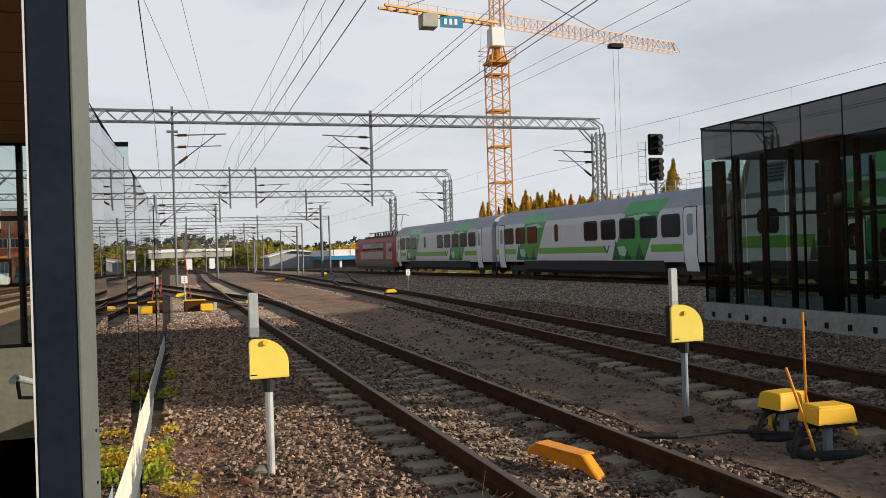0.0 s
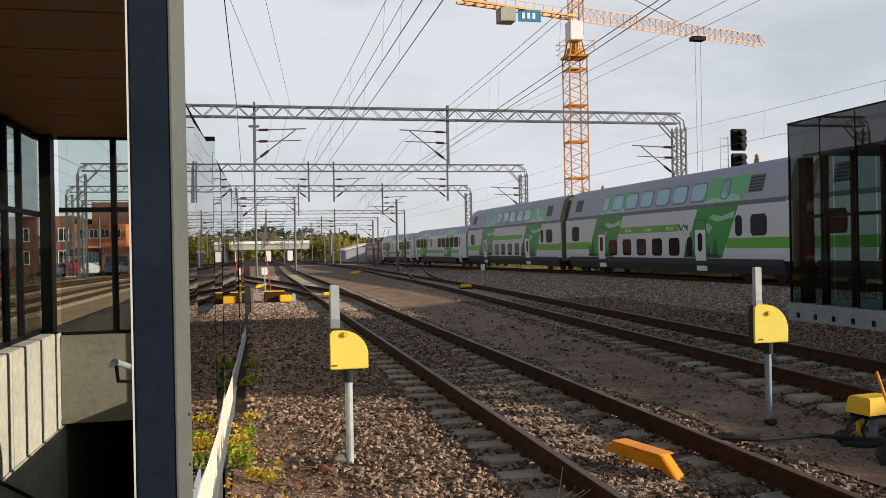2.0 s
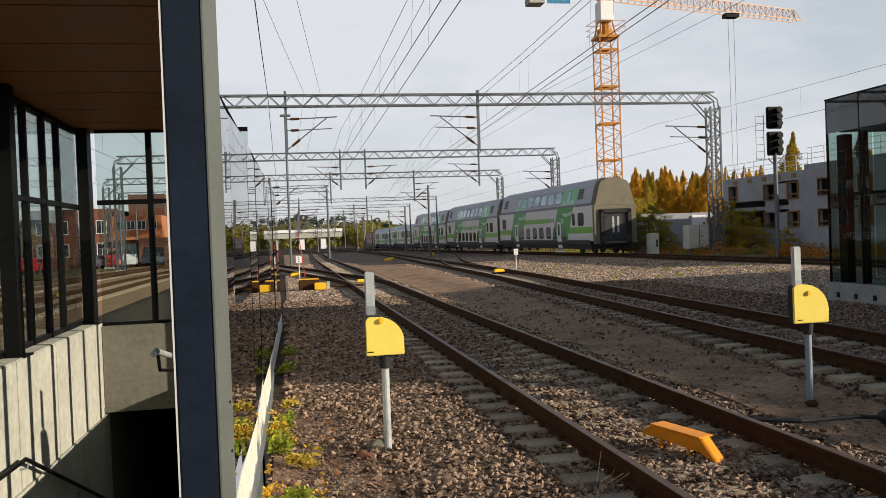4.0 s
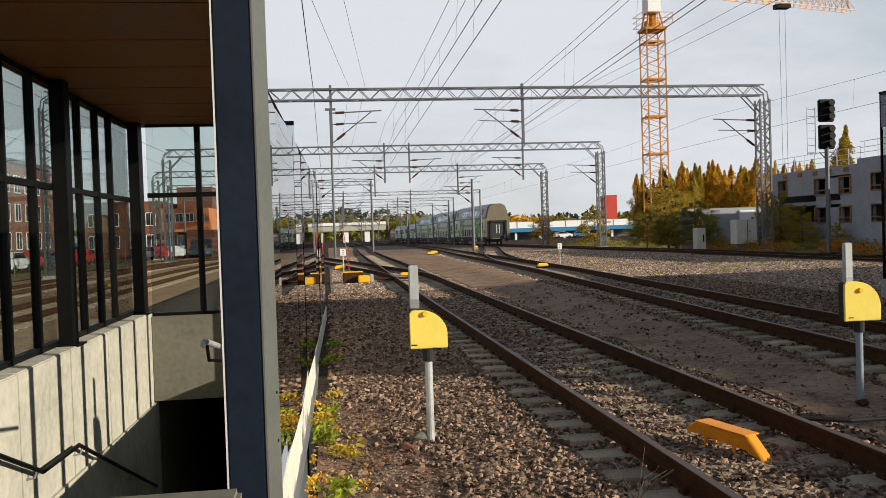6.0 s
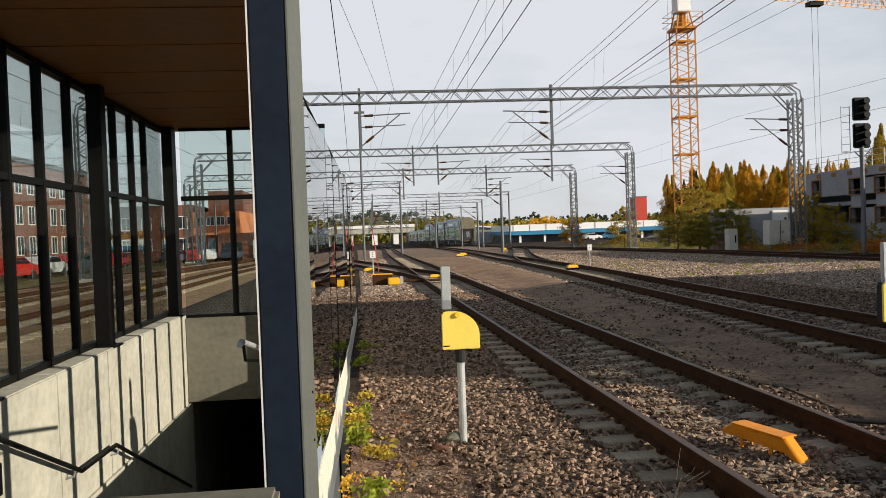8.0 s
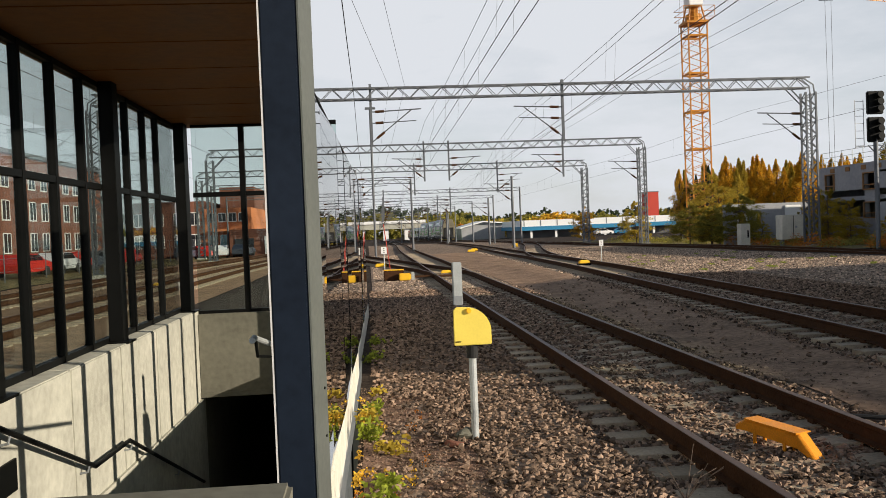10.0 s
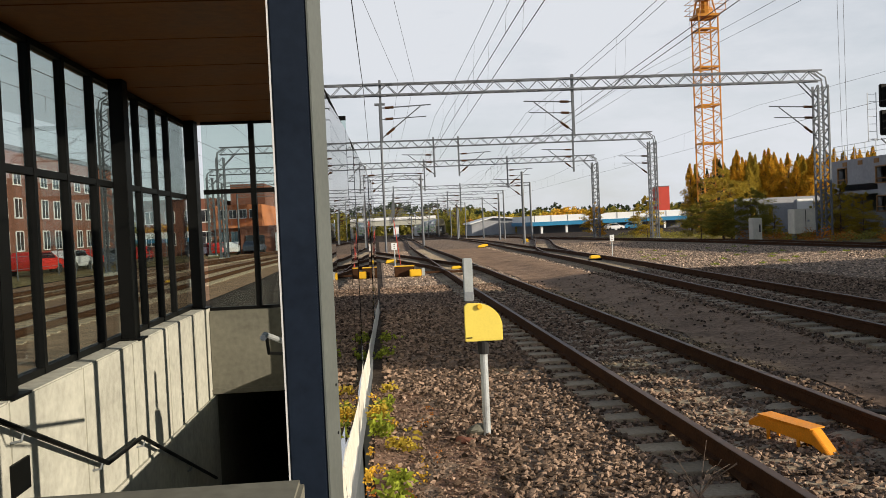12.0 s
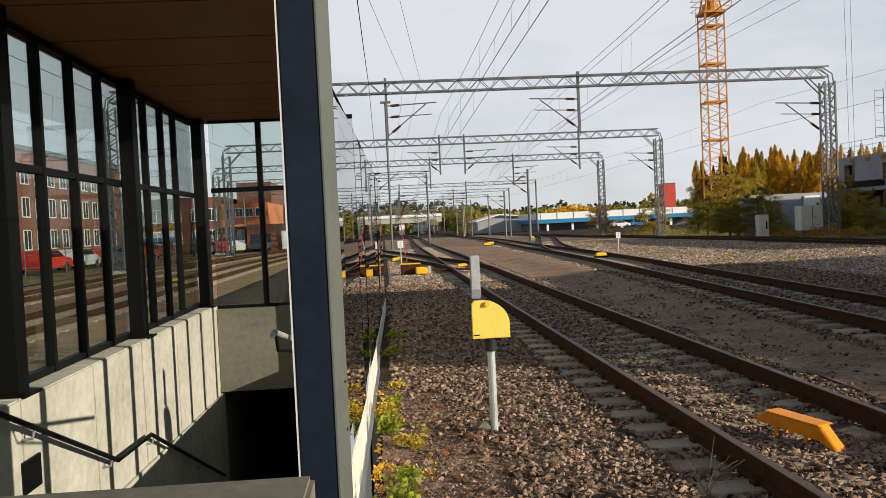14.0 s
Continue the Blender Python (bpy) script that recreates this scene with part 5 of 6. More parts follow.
def woods():
    rng = random.Random(21)
    larch = [tree_data("larch", s, 9.5, 3.1, True, m, 0.075, 12000) for s, m in ((1, M_LEAF_Y), (2, M_LEAF_GY), (3, M_LEAF_D), (4, M_LEAF_Y))]
    for k in range(84):
        x = 36 + 0.25 * k + rng.uniform(-0.8, 0.8)
        y = 86 + rng.uniform(0, 14)
        kind = rng.choice((0, 1, 3, 0, 3)) if x > 38.5 else rng.choice((2, 1, 0, 2))
        plant_tree(larch[kind], x, y, -0.5, rng.uniform(0.74, 0.96), rng.uniform(0, 360), "tall narrow larch in yellow autumn colour" if kind != 2 else "dark green conifer among the larches", "row of larches")
    for k in range(9):
        plant_tree(larch[rng.choice((0, 1, 2))], 58 + 2.4 * k + rng.uniform(-1, 1), 88 + rng.uniform(-6, 6), -0.5, rng.uniform(1.0, 1.35), rng.uniform(0, 360), "yellow larch behind the building site", "row of larches")
    round_y = tree_data("shrub_yellow", 7, 5.0, 2.3, False, M_LEAF_Y, 0.06, 11000)
    round_g = tree_data("shrub_green", 8, 4.4, 2.6, False, M_LEAF_G, 0.06, 12000)
    round_gy = tree_data("shrub_golden", 9, 5.0, 2.5, False, M_LEAF_GY, 0.06, 13000)
    for x, y, s, d, lb in ((25.9, 58.9, 0.78, round_g, "dense olive-green roadside shrub"), (26.0, 62.5, 0.82, round_gy, "yellowing bushy young tree"), (24.9, 61.5, 0.62, round_g, "low olive shrub beside the wall"), (27.0, 66.5, 1.05, round_gy, "yellowing bushy young tree"), (25.0, 66.0, 0.7, round_g, "low olive shrub beside the wall"), (25.2, 62.0, 0.55, round_gy, "low golden shrub beside the wall"),
                           (29.4, 54.5, 0.62, round_gy, "golden autumn shrub by the grey building"), (28.7, 52.0, 0.66, round_gy, "golden autumn shrub by the grey building"), (28.9, 49.8, 0.52, round_gy, "golden autumn shrub by the grey building"), (28.0, 54.0, 0.45, round_g, "olive shrub before the grey building"), (29.6, 47.2, 0.30, round_gy, "low golden shrub by the grey building"),
                           (26.6, 60, 0.42, round_g, "low olive shrub beside the wall"), (27.6, 58.8, 0.30, round_gy, "low golden shrub beside the wall"),
                           (24.8, 79, 0.75, round_gy, "slim yellow birch by the portal leg"), (25.2, 100, 0.8, round_y, "slim yellow birch by the portal leg")):
        plant_tree(d, x, y, grade(y) - 0.1, s, rng.uniform(0, 360), lb, "trackside shrubs")
    # far belts, one object a belt
    def belt(name, label, x0, x1, y, tall, count, leaf, size, zb):
        verts, faces = [], []
        r = random.Random(name + label)
        n = int((x1 - x0) / (tall * 0.013))
        for k in range(n):
            cx = x0 + (x1 - x0) * (k + r.random()) / n
            h = tall * (0.72 + 0.22 * noise.noise((cx / tall * 1.2, y, 1.0)) + 0.14 * noise.noise((cx / tall * 5, y, 5.0)))
            u = 0.97 * r.random() ** 0.75
            rad = tall * r.uniform(0.06, 0.13) * (1.25 - 0.6 * u)
            v, f = leaf_cloud(r, [((cx, y + r.uniform(-6, 6), zb + h * u), (rad, rad * 1.25))], count, size)
            faces += [tuple(i + len(verts) for i in q) for q in f]
            verts += [tuple(p) for p in v]
        me = bpy.data.meshes.new(name)
        me.from_pydata(verts, [], faces)
        me.materials.append(leaf)
        tagged(new(name, me), label, "woods", kind="stuff")
    belt("tree_belt", "olive autumn trees along the far tracks", 22.3, 29, 262, 11, 27, M_LEAF_G, 0.33, -2.2)
    belt("tree_belt", "yellowing trees among the far olive ones", 23, 30, 268, 9.5, 18, M_LEAF_GY, 0.33, -2.2)
    belt("tree_belt", "orange autumn trees along the far tracks", 26.0, 29, 255, 9.5, 32, M_LEAF_O, 0.3, -2.2)
    belt("tree_belt", "mixed far woods behind the depot", 25, 150, 330, 11, 22, M_LEAF_G, 0.5, -2.5)
    belt("tree_belt", "golden far trees behind the depot", 28, 62, 318, 9.0, 18, M_LEAF_GY, 0.45, -2.5)
    belt("tree_belt", "yellow far trees behind the depot", 60, 76, 305, 11, 27, M_LEAF_Y, 0.4, -2.5)
    belt("tree_belt", "olive trees west of the far tracks", -48, -7, 255, 9, 26, M_LEAF_G, 0.33, -2.2)
    belt("tree_belt", "olive birches before the distant ridge", -60, 60, 484, 14, 18, M_LEAF_G, 0.6, -3)
    belt("tree_belt", "distant wooded ridge above the bridge", -170, 60, 540, 24, 27, M_LEAF_D, 0.95, -3)
    belt("tree_belt", "distant olive woods before the ridge", -150, 60, 490, 19, 22, M_LEAF_G, 0.75, -3)
    belt("tree_belt", "distant dark conifers on the skyline", 40, 280, 480, 16, 22, M_LEAF_D, 0.75, -3)


woods()


def weeds():
    rng = random.Random(4)

    def patch(name, label, spots, material, leaf, count):
        verts, faces = [], []
        for x, y, r, h in spots:
            lobes = [((x, y, ground_z(x, y) + h * 0.45), (r, h * 0.55))]
            v, f = leaf_cloud(rng, lobes, count, leaf)
            faces += [tuple(i + len(verts) for i in q) for q in f]
            verts += [tuple(p) for p in v]
        me = bpy.data.meshes.new(name)
        me.from_pydata(verts, [], faces)
        me.materials.append(material)
        tagged(new(name, me), label, "weeds", kind="stuff")
    def tufts(n, y0, y1, dx):
        out = []
        for _ in range(n):
            y = y0 + (y1 - y0) * rng.random() ** 1.4
            out.append((wall_x(y) + 0.1 + dx * rng.random() ** 2, y, rng.uniform(0.03, 0.11), rng.uniform(0.04, 0.2)))
        return out
    def plants(spots):
        return [(wall_x(y) + dx + rng.uniform(-0.08, 0.08), y + rng.uniform(-0.1, 0.1), r * rng.uniform(0.5, 0.9), h * rng.uniform(0.6, 1.1)) for dx, y, r, h in spots for _ in range(5)]
    patch("weeds", "bright green leafy weeds along the plinth", plants(((0.22, 5.0, 0.16, 0.3), (0.3, 5.9, 0.15, 0.28), (0.42, 6.6, 0.1, 0.16), (0.2, 8.2, 0.14, 0.26), (0.3, 9.3, 0.1, 0.2), (0.2, 13.2, 0.2, 0.25), (0.25, 15.0, 0.2, 0.25))), M_LEAF_B, 0.03, 34)
    patch("weeds", "yellowing leafy weeds along the plinth", plants(((0.24, 4.8, 0.14, 0.22), (0.42, 7.6, 0.14, 0.2), (0.2, 9.0, 0.12, 0.22), (0.3, 10.4, 0.1, 0.15))), M_LEAF_GY, 0.028, 30)
    patch("weeds", "yellow-orange dying weeds", tufts(16, 6.5, 10.5, 0.5), M_LEAF_Y, 0.016, 30)
    patch("weeds", "rusty dead weed leaves", tufts(9, 5.0, 10.5, 0.7), M_LEAF_O, 0.012, 26)
    patch("verge_growth", "rusty dry grass and weeds along the verge", [(rng.uniform(24.6, 30), rng.uniform(34, 60), rng.uniform(0.4, 0.9), rng.uniform(0.3, 0.9)) for _ in range(60)], M_LEAF_O, 0.06, 120)
    patch("verge_growth", "olive grass tufts along the verge", [(rng.uniform(24.6, 30), rng.uniform(30, 90), rng.uniform(0.4, 0.9), rng.uniform(0.3, 0.9)) for _ in range(90)], M_LEAF_G, 0.06, 120)
    patch("grass_tufts", "small green tufts in the ballast", [(rng.uniform(11, 19), rng.uniform(28, 46), rng.uniform(0.1, 0.25), 0.1) for _ in range(26)], M_LEAF_B, 0.03, 50)
    bm = B()
    for k in range(10):
        a = rng.uniform(0, 6.28)
        line(bm, [(1.45, 5.6, -0.15), (1.45 + 0.12 * math.cos(a), 5.6 + 0.12 * math.sin(a), 0.0), (1.45 + 0.26 * math.cos(a), 5.6 + 0.26 * math.sin(a), rng.uniform(0.0, 0.22))], 0.0025, 4)
    solid("dry_twigs", bm, M_BARK, "dead reddish plant stalks in the ballast", "dead plant", kind="stuff")


weeds()
ballast()


def boulder(name, at, size, material, label, seed):
    rng = random.Random(seed)
    bm = B()
    for _ in range(16):
        p = Vector((rng.gauss(0, 1), rng.gauss(0, 1), rng.gauss(0, 1))).normalized()
        bm.verts.new((p.x * size[0], p.y * size[1], p.z * size[2]))
    bmesh.ops.convex_hull(bm, input=bm.verts[:])
    bmesh.ops.delete(bm, geom=[v for v in bm.verts if not v.link_faces], context="VERTS")
    solid(name, bm, material, label, "stone", bevel=0.006, at=at)


boulder("boulder", (0.05, 7.72, -0.19), (0.11, 0.08, 0.06), M_BRICK, "reddish stone lying beside the marker post", 2)
boulder("concrete_lump", (0.19, 7.98, -0.18), (0.13, 0.1, 0.08), M_DARKCONC, "grey concrete lump at the foot of the post", 5)
boulder("boulder", (4.92, 8.2, -0.16), (0.08, 0.07, 0.05), M_RAIL, "dark stone at the foot of the grey post", 7)


# ---- the train ----
COACH = 24.7
PITCH = 25.2


def bogie(parent, y):
    bm = B()
    bx(bm, -1.15, y - 1.6, 0.35, 1.15, y + 1.6, 0.72)
    part("bogie_frame", bm, M_SKIRT, parent, bevel=0.04)
    for dy in (-1.25, 1.25):
        w = B()
        for x in (-0.8, 0.8):
            rod(w, (x - 0.07, y + dy, 0.46), (x + 0.07, y + dy, 0.46), 0.46, 18)
        rod(w, (-0.8, y + dy, 0.46), (0.8, y + dy, 0.46), 0.08, 8)
        part("wheelset", w, M_SKIRT, parent)


def hull(bm, prof, y0, y1):
    return loft(bm, [[(x, y, z) for x, z in prof] for y in (y0, y1)])


def mirror(prof):
    return [(x, z) for x, z in prof] + [(-x, z) for x, z in reversed(prof)]


def side_x(z, prof):
    for (xa, za), (xb, zb) in zip(prof[:-1], prof[1:]):
        if za <= z <= zb:
            return xa + (xb - xa) * (z - za) / (zb - za)
    return prof[-1][0]


def band_clip(outline, z0, z1):
    """The part of a flat outline between two heights."""
    for lim, keep in ((z0, 1), (z1, -1)):
        out = []
        for (ya, za), (yb, zb) in zip(outline, outline[1:] + outline[:1]):
            ina, inb = (za - lim) * keep >= 0, (zb - lim) * keep >= 0
            if ina:
                out.append((ya, za))
            if ina != inb:
                k = (lim - za) / (zb - za)
                out.append((ya + (yb - ya) * k, lim))
        outline = out
        if len(outline) < 3:
            return []
    return outline


def decal(name, parent, prof, outline, material, out=0.006):
    """A panel that follows the flank, slightly proud, on both flanks; outline in (y, z)."""
    for s in (-1, 1):
        bm = B()
        for (_, za), (_, zb) in zip(prof[:-1], prof[1:]):
            piece = band_clip(list(outline), za, zb)
            if len(piece) >= 3:
                loft(bm, [[(s * (side_x(z, prof) + d), y, z) for y, z in piece] for d in (-0.02, out)])
        part(name, bm, material, parent)


def quad(y0, y1, z0, z1, slant=0.0, cut=0.12):
    c = min(cut, (y1 - y0) / 3, (z1 - z0) / 3)
    s = slant
    return [(y0 + c, z0), (y1 - c, z0), (y1, z0 + c), (y1 + s, z1 - c), (y1 - c + s, z1), (y0 + c + s, z1), (y0 + s, z1 - c), (y0, z0 + c)]


DD = [(1.50, 0.40), (1.57, 0.95), (1.60, 1.25), (1.60, 3.45), (1.53, 3.66), (1.22, 4.85), (1.05, 5.14), (0.6, 5.34)]


def double_decker():
    c = thing("double_deck_coach", "white and grey double-deck coach with green stripe and leaf pattern", "railway coach", group="double-deck coaches")
    bm = B()
    hull(bm, mirror(DD[1:4]), 0.25, COACH - 0.25)
    part("body", bm, M_COACH, c, "white lower body")
    bm = B()
    hull(bm, mirror([(1.602, 3.43)] + DD[4:]), 0.55, COACH - 0.55)
    part("roof", bm, M_COACHROOF, c, "grey upper deck and roof")
    bm = B()
    hull(bm, mirror([(1.46, 0.36), (1.575, 0.74), (1.59, 1.02)]), 0.8, COACH - 0.8)
    part("skirt", bm, M_SKIRT, c)
    for y0, y1, y2 in ((0.56, 0.0, 0.25), (COACH - 0.56, COACH, COACH - 0.25)):
        bm = B()
        top = mirror([(1.60, 3.42)] + DD[4:])
        loft(bm, [[(x, y0, z) for x, z in top], [(x * 0.97, y2, 3.42 + (z - 3.42) * 0.97) for x, z in top], [(x * 0.92, y1 + (0.02 if y1 == 0 else -0.02), 3.42 + (z - 3.42) * 0.94) for x, z in top]])
        part("end_cap", bm, M_COACHEND, c, "khaki grimy end cap, darkened for shade")
        bm = B()
        s = 1 if y1 == 0 else -1
        bx(bm, -1.55, min(y1 + s * 0.03, y2), 0.75, 1.55, max(y1 + s * 0.03, y2), 3.41)
        part("end_wall", bm, M_COACHEND, c)
        bm = B()
        for x0, z0, x1, z1 in ((-1.15, 0.6, -0.85, 3.1), (0.85, 0.6, 1.15, 3.1), (-1.15, 2.85, 1.15, 3.15)):
            bx(bm, x0, y1 - s * 0.14, z0, x1, y1 + s * 0.04, z1)
        part("gangway_frame", bm, M_RUBBER, c, bevel=0.03)
        bm = B()
        bx(bm, -0.8, y1 - s * 0.02, 0.9, 0.8, y1 + s * 0.04, 2.85)
        part("gangway_door", bm, M_SKIRT, c)
        bm = B()
        for x in (-0.18, 0.18):
            bx(bm, x - 0.07, y1 - s * 0.035, 1.5, x + 0.07, y1, 2.6)
        part("door_window", bm, M_PIPE, c)
        for x in (-0.88, 0.88):
            bm = B()
            rod(bm, (x, y1 + s * 0.1, 1.05), (x, y1 - s * 0.22, 1.05), 0.1, 10)
            rod(bm, (x, y1 - s * 0.18, 1.05), (x, y1 - s * 0.24, 1.05), 0.24, 14)
            part("buffer", bm, M_SKIRT, c)
    decal("grey_band", c, DD, quad(0.6, COACH - 0.6, 3.42, 3.62, cut=0.01), M_BAND, 0.005)
    decal("green_stripe", c, DD, quad(0.3, 5.0, 1.50, 1.96, cut=0.01), M_GREEN)
    decal("green_stripe", c, DD, quad(9.3, 16.5, 2.38, 2.74, cut=0.01), M_GREEN)
    decal("green_stripe", c, DD, quad(20.4, COACH - 0.3, 1.50, 1.96, cut=0.01), M_GREEN)
    for y in (0.0, 12.0):
        def lean(u, z, y=y):
            """A point of the slanting leaf panel: u across it, z up."""
            a, b = (5.4, 8.85) if y == 0 else (17.1, 20.75)
            return (a + (b - a) * u - 0.60 * (z - 1.05), z)
        decal("leaf_panel", c, DD, [lean(0, 1.05), lean(1, 1.05), lean(1, 3.44), lean(0, 3.44)], M_GREEND, 0.008)
        decal("leaf_panel_upper", c, DD, [lean(0, 3.64), lean(1, 3.64), lean(1, 4.78), lean(0, 4.78)], M_GREENL, 0.008)
        for u, w, h in ((0.16, 0.10, 1.0), (0.32, 0.08, 0.65), (0.80, 0.11, 1.3), (0.93, 0.06, 0.8)):
            decal("spruce_shape", c, DD, [lean(u - w, 1.06), lean(u + w, 1.06), (lean(u, 1.06)[0], 1.06 + h)], M_GREENX, 0.010)
        for pts in (((0.02, 2.9), (0.40, 2.75), (0.62, 2.95), (0.55, 3.1), (0.30, 2.98), (0.05, 3.2)), ((0.5, 2.2), (0.72, 2.6), (0.60, 2.72), (0.46, 2.5))):
            decal("mint_shape", c, DD, [lean(u, z) for u, z in pts], M_MINT, 0.010)
        decal("mint_shape", c, DD, [lean(0.02, 3.66), lean(0.98, 3.66), lean(0.7, 3.9), lean(0.5, 3.8), lean(0.3, 4.02), lean(0.1, 3.85)], M_MINT, 0.010)
    decal("brand_mark", c, DD, [(9.36, 2.75), (9.22, 2.75), (8.98, 2.40), (9.14, 2.40)], M_MARK)
    decal("brand_mark", c, DD, [(8.98, 2.40), (9.08, 2.40), (8.84, 2.75), (8.74, 2.75)], M_MARK)
    decal("brand_mark", c, DD, [(8.80, 2.66), (8.42, 2.66), (8.36, 2.56), (8.44, 2.52), (8.34, 2.40), (8.48, 2.40), (8.6, 2.53), (8.72, 2.6), (8.80, 2.75)], M_MARK)
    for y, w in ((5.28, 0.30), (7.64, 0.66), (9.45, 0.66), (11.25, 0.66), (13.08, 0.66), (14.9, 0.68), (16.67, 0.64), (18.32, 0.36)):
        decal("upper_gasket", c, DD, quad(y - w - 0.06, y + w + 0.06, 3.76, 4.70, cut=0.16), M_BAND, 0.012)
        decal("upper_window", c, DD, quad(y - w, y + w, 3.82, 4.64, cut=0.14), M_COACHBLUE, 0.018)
    for y, w in ((8.25, 0.26), (9.78, 0.54), (11.62, 0.56), (13.43, 0.56), (15.22, 0.55), (17.05, 0.55)):
        decal("lower_window", c, DD, quad(y - w, y + w, 1.14, 2.06, cut=0.14), M_COACHGLASS, 0.014)
    for y0, y1 in ((1.9, 3.08), (3.72, 4.25), (22.2, 23.4)):
        decal("end_window", c, DD, quad(y0, y1, 2.04, 2.98, cut=0.15), M_COACHGLASS, 0.012)
    for y in (2.9, 22.6):
        decal("vent_grille", c, DD, quad(y - 0.55, y + 0.55, 3.95, 4.72, cut=0.03), M_BAND, 0.01)
        for k in range(5):
            decal("vent_slat", c, DD, quad(y - 0.5, y + 0.5, 4.0 + 0.14 * k, 4.07 + 0.14 * k, cut=0.01), M_SKIRT, 0.016)
    for y in (6.75, 18.2):
        decal("door_surround", c, DD, quad(y - 0.05, y + 1.0, 0.40, 2.90, cut=0.06), M_GREENX, 0.013)
        decal("door", c, DD, quad(y, y + 0.95, 2.38, 2.84, cut=0.05), M_GREEND, 0.018)
        decal("door_leaf", c, DD, quad(y, y + 0.95, 0.42, 2.40, cut=0.04), M_WHITE, 0.019)
        decal("door_window", c, DD, quad(y + 0.28, y + 0.70, 1.35, 2.26, cut=0.13), M_COACHGLASS, 0.026)
    bogie(c, 3.2)
    bogie(c, COACH - 3.2)
    return c


SD = [(1.48, 0.55), (1.57, 0.95), (1.60, 1.25), (1.60, 3.0), (1.55, 3.36), (1.25, 3.90), (0.7, 4.18)]


def single_decker():
    c = thing("single_deck_coach", "white single-deck coach with grey roof and green pattern", "railway coach", group="single-deck coaches")
    bm = B()
    hull(bm, mirror(SD[1:5]), 0.15, COACH - 0.15)
    part("body", bm, M_COACH, c)
    bm = B()
    hull(bm, mirror([(1.556, 3.34)] + SD[5:]), 0.15, COACH - 0.15)
    part("roof", bm, M_COACHROOF, c)
    bm = B()
    hull(bm, mirror([(1.3, 0.30), (1.5, 0.50), (1.585, 1.02)]), 4.6, COACH - 4.6)
    part("skirt", bm, M_SKIRT, c)
    for y, s in ((0.0, 1), (COACH, -1)):
        bm = B()
        bx(bm, -0.9, min(y - s * 0.24, y + s * 0.2), 0.7, 0.9, max(y - s * 0.24, y + s * 0.2), 3.3)
        part("gangway", bm, M_RUBBER, c, bevel=0.05)
        bm = B()
        bx(bm, -1.3, min(y, y + s * 0.16), 0.6, 1.3, max(y, y + s * 0.16), 3.4)
        part("end_wall", bm, M_BAND, c)
    for y0, y1 in ((3.1, 5.6), (9.9, 17.8), (21.2, COACH - 0.2)):
        decal("green_stripe", c, SD, quad(y0, y1, 1.42, 1.76, cut=0.01), M_GREEN)
    for a in (6.2, 18.2):
        def lean(u, z, a=a):
            """A point of the slanting leaf panel: u across it, z up."""
            return (a + 3.0 * u - 0.62 * (z - 1.05), z)
        decal("leaf_panel", c, SD, [lean(0, 1.05), lean(1, 1.05), lean(1, 3.30), lean(0, 3.30)], M_GREEND, 0.008)
        decal("leaf_panel_upper", c, SD, [lean(-0.02, 3.31), lean(1.1, 3.31), lean(1.1, 3.86), lean(-0.02, 3.86)], M_GREENL, 0.008)
        for u, w, h in ((0.14, 0.14, 0.8), (0.50, 0.12, 0.5), (0.86, 0.13, 1.0)):
            decal("spruce_shape", c, SD, [lean(u - w, 1.06), lean(u + w, 1.06), (lean(u, 1.06)[0], 1.06 + h)], M_GREENX, 0.010)
        for pts in (((0.55, 1.2), (0.80, 1.3), (0.96, 1.7), (0.75, 1.75), (0.6, 1.5)), ((0.05, 3.0), (0.6, 2.95), (0.9, 3.15), (0.4, 3.25))):
            decal("mint_shape", c, SD, [lean(u, z) for u, z in pts], M_MINT, 0.010)
    decal("brand_mark", c, SD, [(10.05, 1.78), (9.9, 1.78), (9.62, 1.40), (9.8, 1.40)], M_MARK, 0.012)
    decal("brand_mark", c, SD, [(9.62, 1.40), (9.74, 1.40), (9.5, 1.78), (9.38, 1.78)], M_MARK, 0.012)
    for y in (3.97, 5.78, 7.66, 9.51, 11.35, 18.7, 20.5, 22.3):
        decal("gasket", c, SD, quad(y - 0.74, y + 0.74, 2.06, 3.10, cut=0.12), M_RUBBER, 0.012)
        decal("window", c, SD, quad(y - 0.68, y + 0.68, 2.12, 3.04, cut=0.12), M_COACHGLASS, 0.017)
    decal("window", c, SD, quad(15.2, 15.65, 2.1, 3.1, cut=0.1), M_COACHGLASS, 0.012)
    for y in (2.05, 23.1):
        decal("door_surround", c, SD, quad(y - 0.05, y + 0.97, 0.50, 3.36, cut=0.05), M_RUBBER, 0.010)
        decal("door", c, SD, quad(y, y + 0.92, 0.52, 3.32, cut=0.05), M_WHITE, 0.014)
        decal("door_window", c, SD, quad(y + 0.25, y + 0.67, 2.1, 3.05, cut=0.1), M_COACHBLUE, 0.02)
    bogie(c, 2.9)
    bogie(c, COACH - 2.9)
    return c


LK = [(1.45, 0.6), (1.52, 0.9), (1.55, 1.3), (1.55, 2.5), (1.45, 3.1), (1.2, 3.5), (0.8, 3.65)]


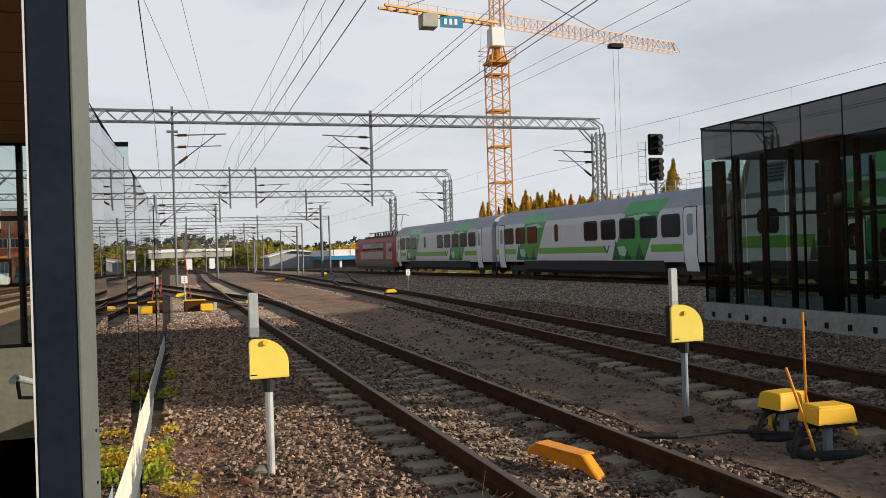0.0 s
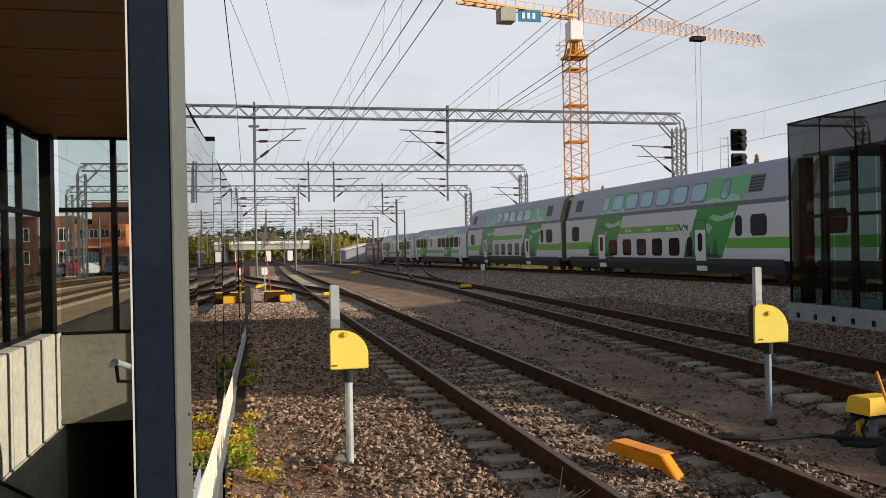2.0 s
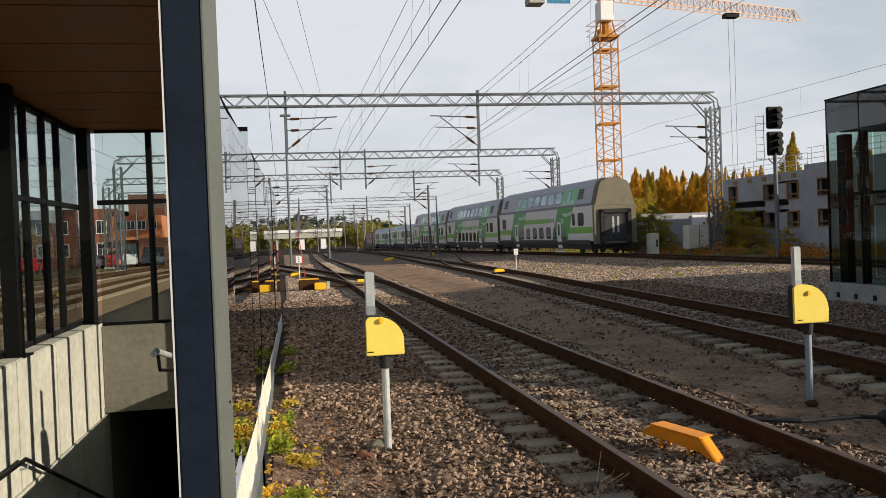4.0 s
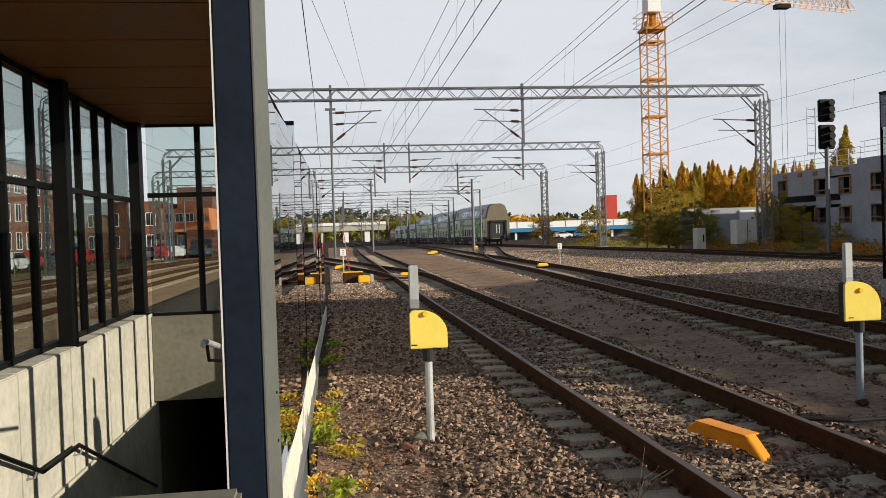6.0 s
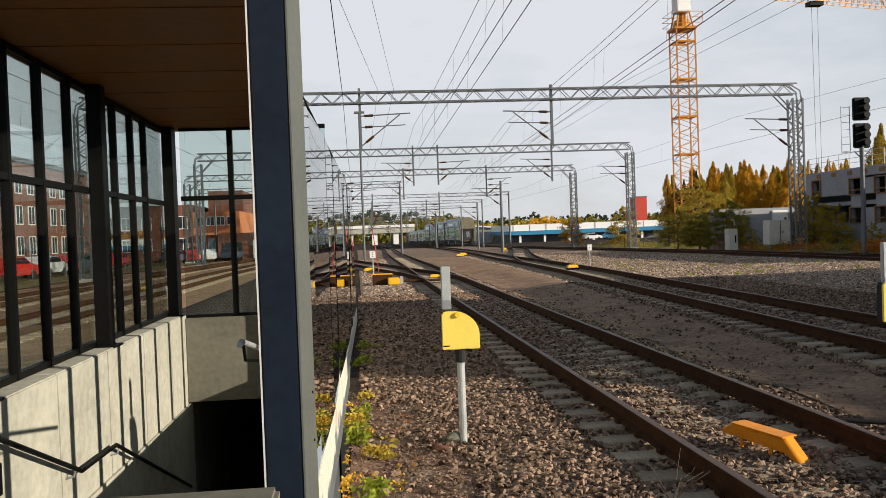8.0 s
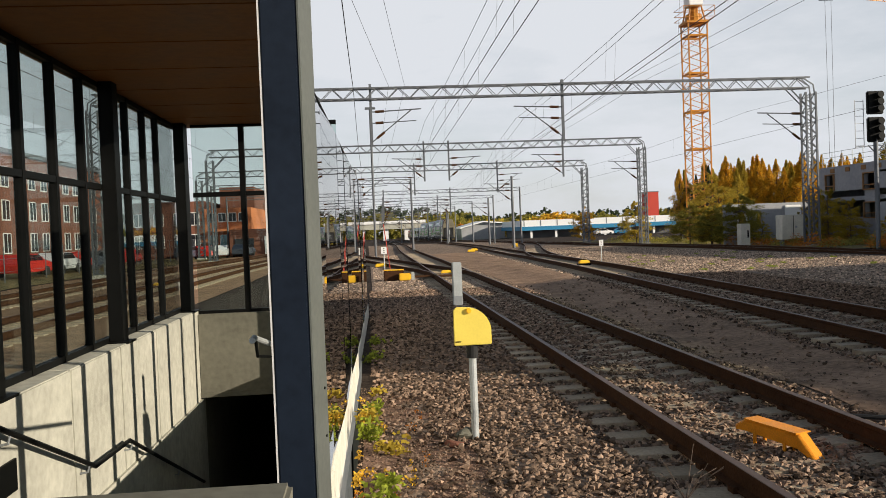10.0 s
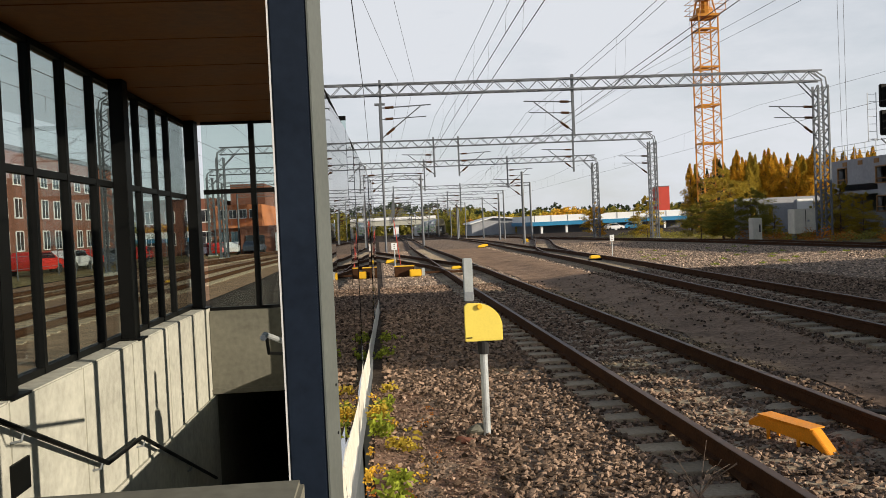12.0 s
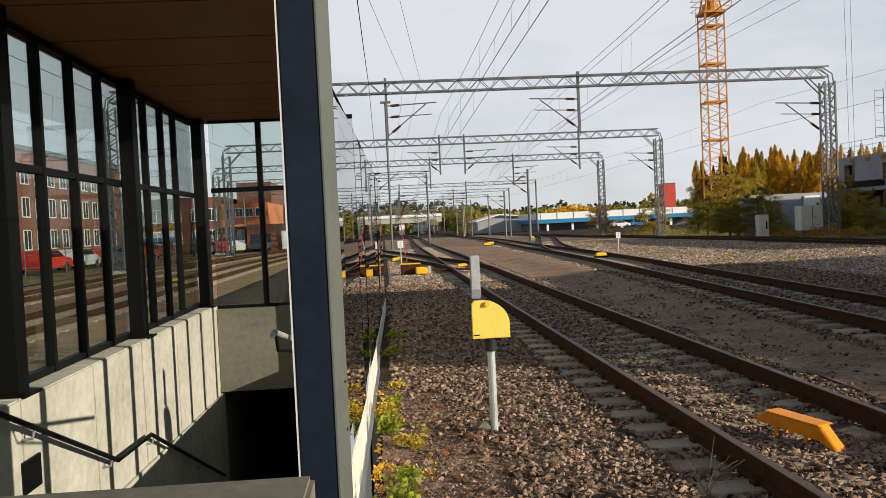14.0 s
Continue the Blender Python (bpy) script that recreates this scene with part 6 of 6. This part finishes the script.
def locomotive():
    c = thing("electric_locomotive", "weathered red and grey electric locomotive with raised pantograph", "locomotive")
    L = 18.0
    bm = B()
    pts = mirror(LK)
    loft(bm, [[(x * 0.9, 0.0, z if z < 2.4 else 2.4 + (z - 2.4) * 0.8) for x, z in pts], [(x, 0.9, z) for x, z in pts], [(x, L - 0.9, z) for x, z in pts], [(x * 0.9, L, z if z < 2.4 else 2.4 + (z - 2.4) * 0.8) for x, z in pts]])
    part("body", bm, M_RED, c)
    decal("grey_panel", c, LK, quad(1.2, 3.4, 1.35, 2.95, cut=0.02), M_LOCOGREY)
    decal("grey_panel", c, LK, quad(4.6, L - 3.4, 1.35, 2.15, cut=0.02), M_LOCOGREY)
    decal("dark_sill", c, LK, quad(0.95, L - 0.95, 0.62, 1.2, cut=0.02), M_BAND)
    for k in range(7):
        decal("louvre", c, LK, quad(4.6 + 1.3 * k, 5.7 + 1.3 * k, 2.3, 2.95, cut=0.06), M_COACHGLASS, 0.012)
    decal("cab_window", c, LK, quad(1.3, 2.3, 2.1, 2.8, cut=0.08), M_COACHGLASS, 0.014)
    decal("cab_window", c, LK, quad(L - 2.3, L - 1.3, 2.1, 2.8, cut=0.08), M_COACHGLASS, 0.014)
    bm = B()
    bx(bm, -0.9, 3, 3.6, 0.9, L - 3, 3.8)
    for k in range(9):
        rod(bm, (-0.6 + 0.15 * (k % 3) * 4, 4 + 1.2 * k, 3.7), (-0.6 + 0.15 * (k % 3) * 4, 4 + 1.2 * k, 4.2), 0.12, 8)
    rod(bm, (-0.5, 3.5, 4.2), (-0.5, L - 3.5, 4.2), 0.04, 6)
    part("roof_gear", bm, M_SKIRT, c)
    for y in (3.0, L - 3.0):
        bm = B()
        if y < 5:
            for x in (-0.5, 0.5):
                line(bm, [(x, y, 3.8), (x * 0.8, y + 1.5, 4.7), (x * 0.6, y + 0.2, 5.75)], 0.035, 6)
            line(bm, [(-0.9, y + 0.2, 5.65), (-0.6, y + 0.2, 5.8), (0.6, y + 0.2, 5.8), (0.9, y + 0.2, 5.65)], 0.03, 6)
        else:
            for x in (-0.5, 0.5):
                line(bm, [(x, y, 3.8), (x, y - 1.7, 4.1), (x * 0.7, y, 4.2)], 0.035, 6)
        part("pantograph", bm, M_GALVD, c)
    bm = B()
    bx(bm, -1.3, 1.2, 0.25, 1.3, L - 1.2, 0.62)
    part("underframe", bm, M_SKIRT, c, bevel=0.04)
    bogie(c, 4.2)
    bogie(c, L - 4.2)
    return c


def build_train():
    first = double_decker()
    cars = [first, copy_thing(first, Matrix()), copy_thing(first, Matrix())]
    for y in (10.2, 12.6, 15.0):
        word = bpy.data.curves.new("lettering", "FONT")
        word.body = "Ekstra"
        word.size = 0.30
        word.extrude = 0.004
        word.align_x = "CENTER"
        word.materials.append(M_WHITE)
        ob = new("lettering", word)
        ob.parent = cars[1]
        ob.matrix_basis = Matrix.Translation((-1.612, y, 2.46)) @ Matrix(((0, 0, -1, 0), (-1, 0, 0, 0), (0, 1, 0, 0), (0, 0, 0, 1)))
        tagged(ob, "white lettering on the green stripe")
    single = single_decker()
    cars += [single, copy_thing(single, Matrix())]
    return cars + [locomotive()]


train = build_train()

# seconds, place of the last coach's rear along the outer track
REAR = ((0.0, -46.6), (0.5, -33.4), (1.0, -20.3), (1.5, -7.6), (2.0, 4.9), (2.5, 17.4), (3.2, 35.0), (4.0, 55.6), (5.5, 95.0), (7.0, 134.6), (8.5, 174.0), (10.5, 226.6), (12.0, 266.4), (14.0, 319.6))


def motions():
    for k, car_ob in enumerate(train):
        rows = []
        for t, rear in REAR:
            y = rear + PITCH * k
            x = track_3(y)
            rows.append((t, pose(x, y, grade(y) + 0.05, 0, 0, math.degrees(0.0145))))
        walk(car_ob, rows)


motions()
